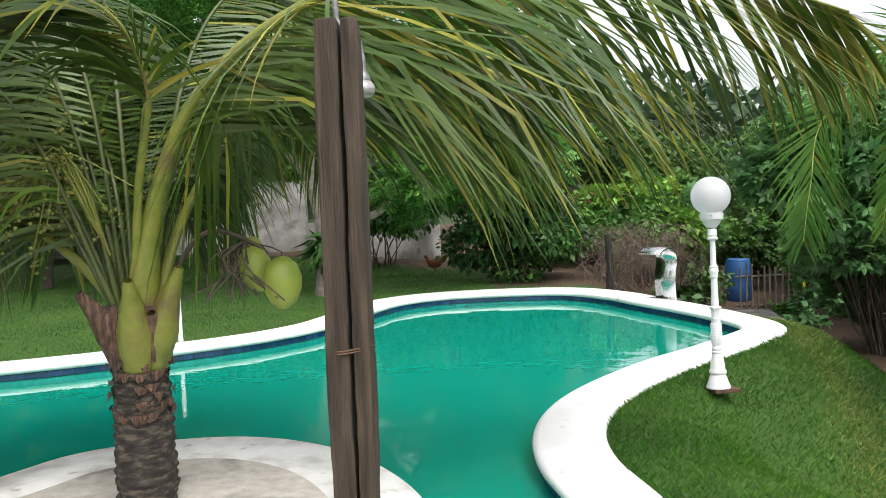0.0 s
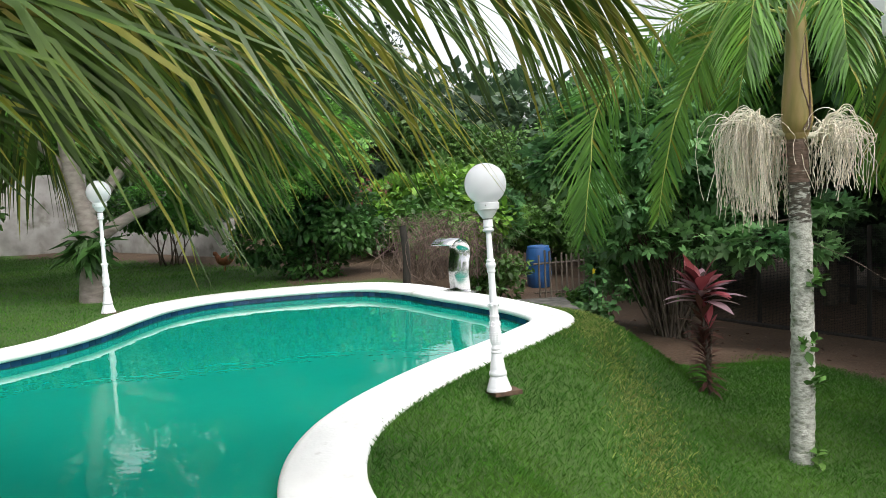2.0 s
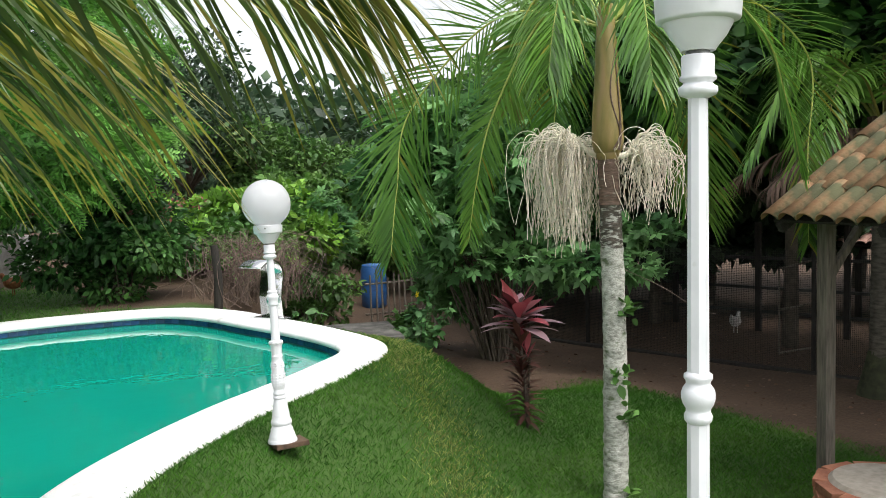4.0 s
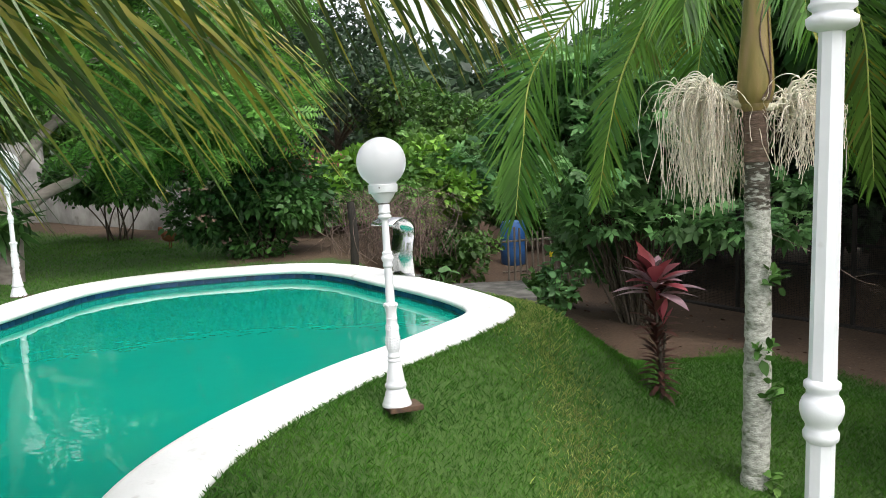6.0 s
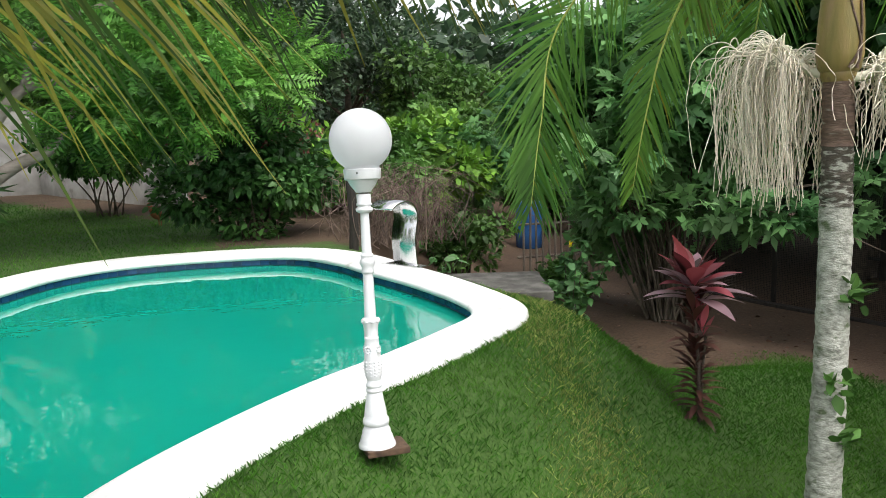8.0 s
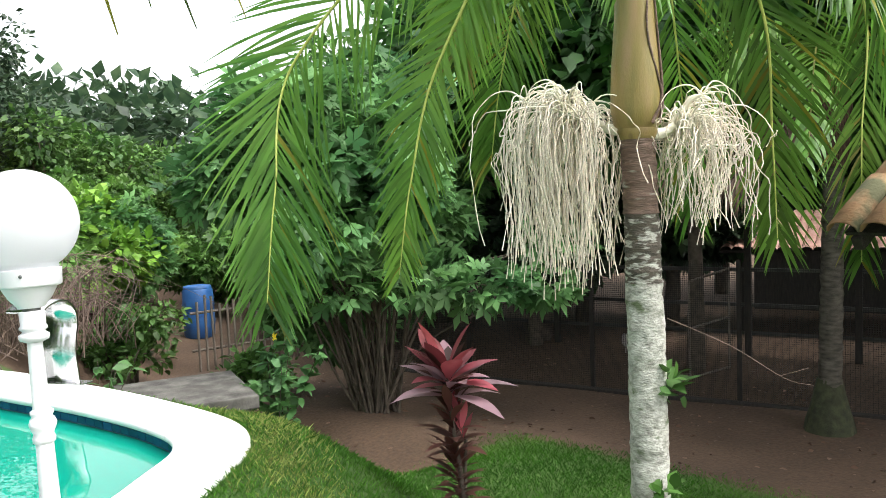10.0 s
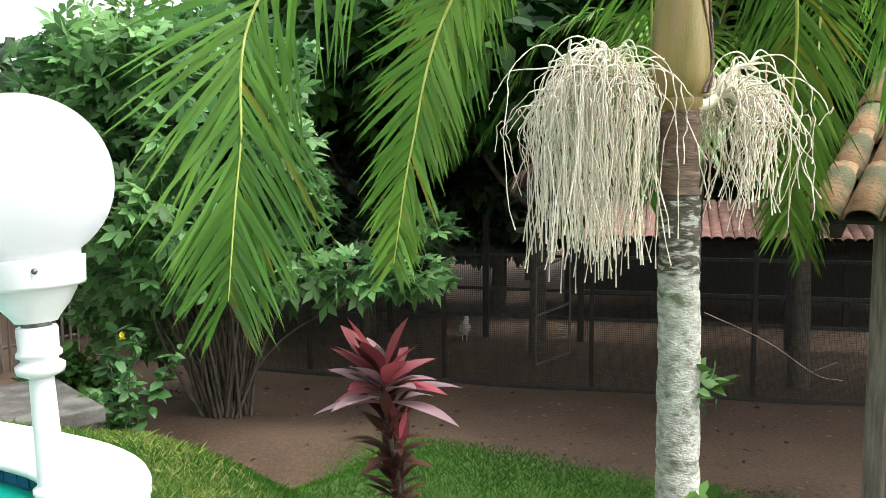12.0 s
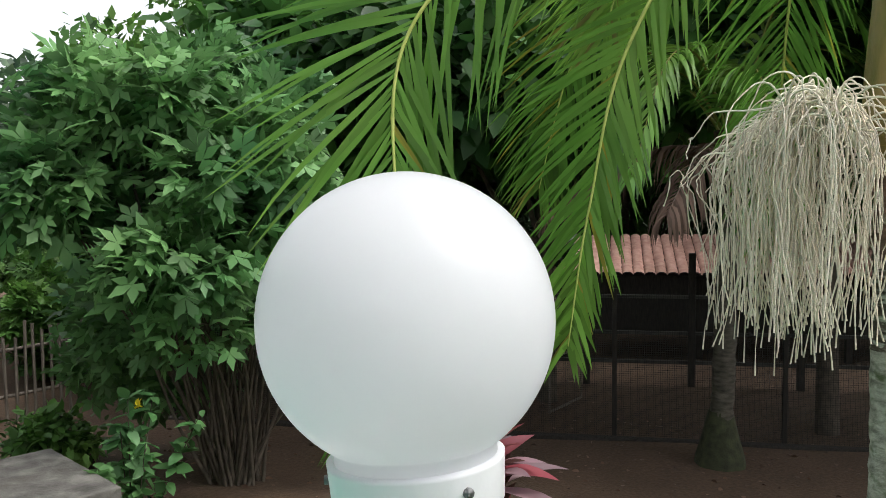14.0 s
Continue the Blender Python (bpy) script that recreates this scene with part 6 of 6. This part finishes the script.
def blades(name, n, xr, yr, h, wdt, material, label, keep, lean=0.5):
    x, y = rng.uniform(*xr, n), rng.uniform(*yr, n)
    ok = keep(x, y)
    x, y = x[ok], y[ok]
    z = ground_z(x, y)
    m = len(x)
    a = rng.uniform(0, 6.283, m)
    hh = h * rng.uniform(0.5, 1.3, m)
    ww = wdt * rng.uniform(0.7, 1.3, m)
    lx, ly = rng.normal(0, lean, m) * hh, rng.normal(0, lean, m) * hh
    b = np.stack([x, y, z - 0.005], 1)
    s = np.stack([np.cos(a) * ww, np.sin(a) * ww, np.zeros(m)], 1)
    mid = b + np.stack([lx * 0.35, ly * 0.35, hh * 0.6], 1)
    v = np.stack([b - s, b + s, mid + s * 0.7, b + np.stack([lx, ly, hh], 1), ], 1).reshape(-1, 3)
    f = np.arange(m * 4).reshape(-1, 4)
    ob = mesh_part(name, np_mesh(name, v, f), material, smooth=False)
    tagged(ob, label, "grass", kind="stuff")
    return ob


def lawn(x, y):
    return (~inside(x, y, EDGE + OUTW * (COPING_W[:, None] + 0.005))) & (soil_at(x, y) < rng.uniform(0.05, 0.85, len(x)))


near = lambda x, y: lawn(x, y) & (x + 0.35 * y > 1.2) & ~((x < -0.02) & (y < 3.2))
blades("grass_near", 390000, (0.3, 8.2), (1.2, 10.2), 0.034, 0.0015, M_BLADE, "short green lawn grass by the pool", near)
blades("grass_dry", 90000, (2.4, 4.4), (4.8, 9.0), 0.04, 0.0017, M_DRYBLADE, "dry straw-coloured grass on the slope", lambda x, y: near(x, y) & (np.abs(x - 3.02 - 0.15 * (y - 5.2) - 0.06 * np.sin(y * 3.1)) < 0.42 * rng.random(len(x)) ** 1.6) & (rng.random(len(x)) < 0.55))
edge_near = lambda x, y: near(x, y) & (edge_distance(x, y) < 0.49)
blades("grass_edge", 60000, (0.3, 3.9), (3.0, 9.4), 0.04, 0.0022, M_BLADE, "longer grass tufts along the coping", edge_near)
blades("grass_far", 150000, (-8, 1.2), (6.5, 22), 0.032, 0.0032, M_BLADE, "green lawn grass on the far bank", lambda x, y: lawn(x, y) & (y > 6.5))
lx, ly = rng.uniform(3.5, 11, 900), rng.uniform(6, 14, 900)
ok = soil_at(lx, ly) > 0.7
lx, ly = lx[ok], ly[ok]
pts = np.stack([lx, ly, ground_z(lx, ly) + 0.006], 1)
d = rng.normal(0, 1, (len(lx), 3)) * (1, 1, 0.05)
v, f = leaf_cloud(pts, d, 0.06, LEAF_OVAL, rng, 0.0, 0.05)
litter = mesh_part("leaf_litter", np_mesh("leaf_litter", v, f), M_LITTER, smooth=False)
tagged(litter, "dry fallen leaves scattered on bare earth", "leaf litter", kind="stuff")

# ---------------------------------------------------------------- glazed tiles under the coping
tb = box(bmesh.new(), (0.094, 0.008, 0.05), bevel=0.003)
tile_w = bpy.data.meshes.new("pool_tile")
tb.to_mesh(tile_w)
tb.free()
tile_w.materials.append(M_TILE)
fine_n = int(PERIMETER / 0.1)
ua = np.arange(fine_n) * PERIMETER / fine_n
TX, TY = np.interp(ua, along, raw[:, 0]), np.interp(ua, along, raw[:, 1])
cnt = 0
for i in range(fine_n):
    x, y = TX[i], TY[i]
    if y < 3.4 and x < 0.3 or x < -4.4 or cnt >= 300:
        continue
    j = (i + 1) % fine_n
    tx, ty = TX[j] - x, TY[j] - y
    ob = new("pool_tile", tile_w)
    ob.parent = pool
    ob.matrix_basis = Matrix.Translation(((x + TX[j]) / 2 + 0.006 * ty / 0.1, (y + TY[j]) / 2 - 0.006 * tx / 0.1, -0.09)) @ Matrix.Rotation(math.atan2(ty, tx), 4, "Z")
    cnt += 1
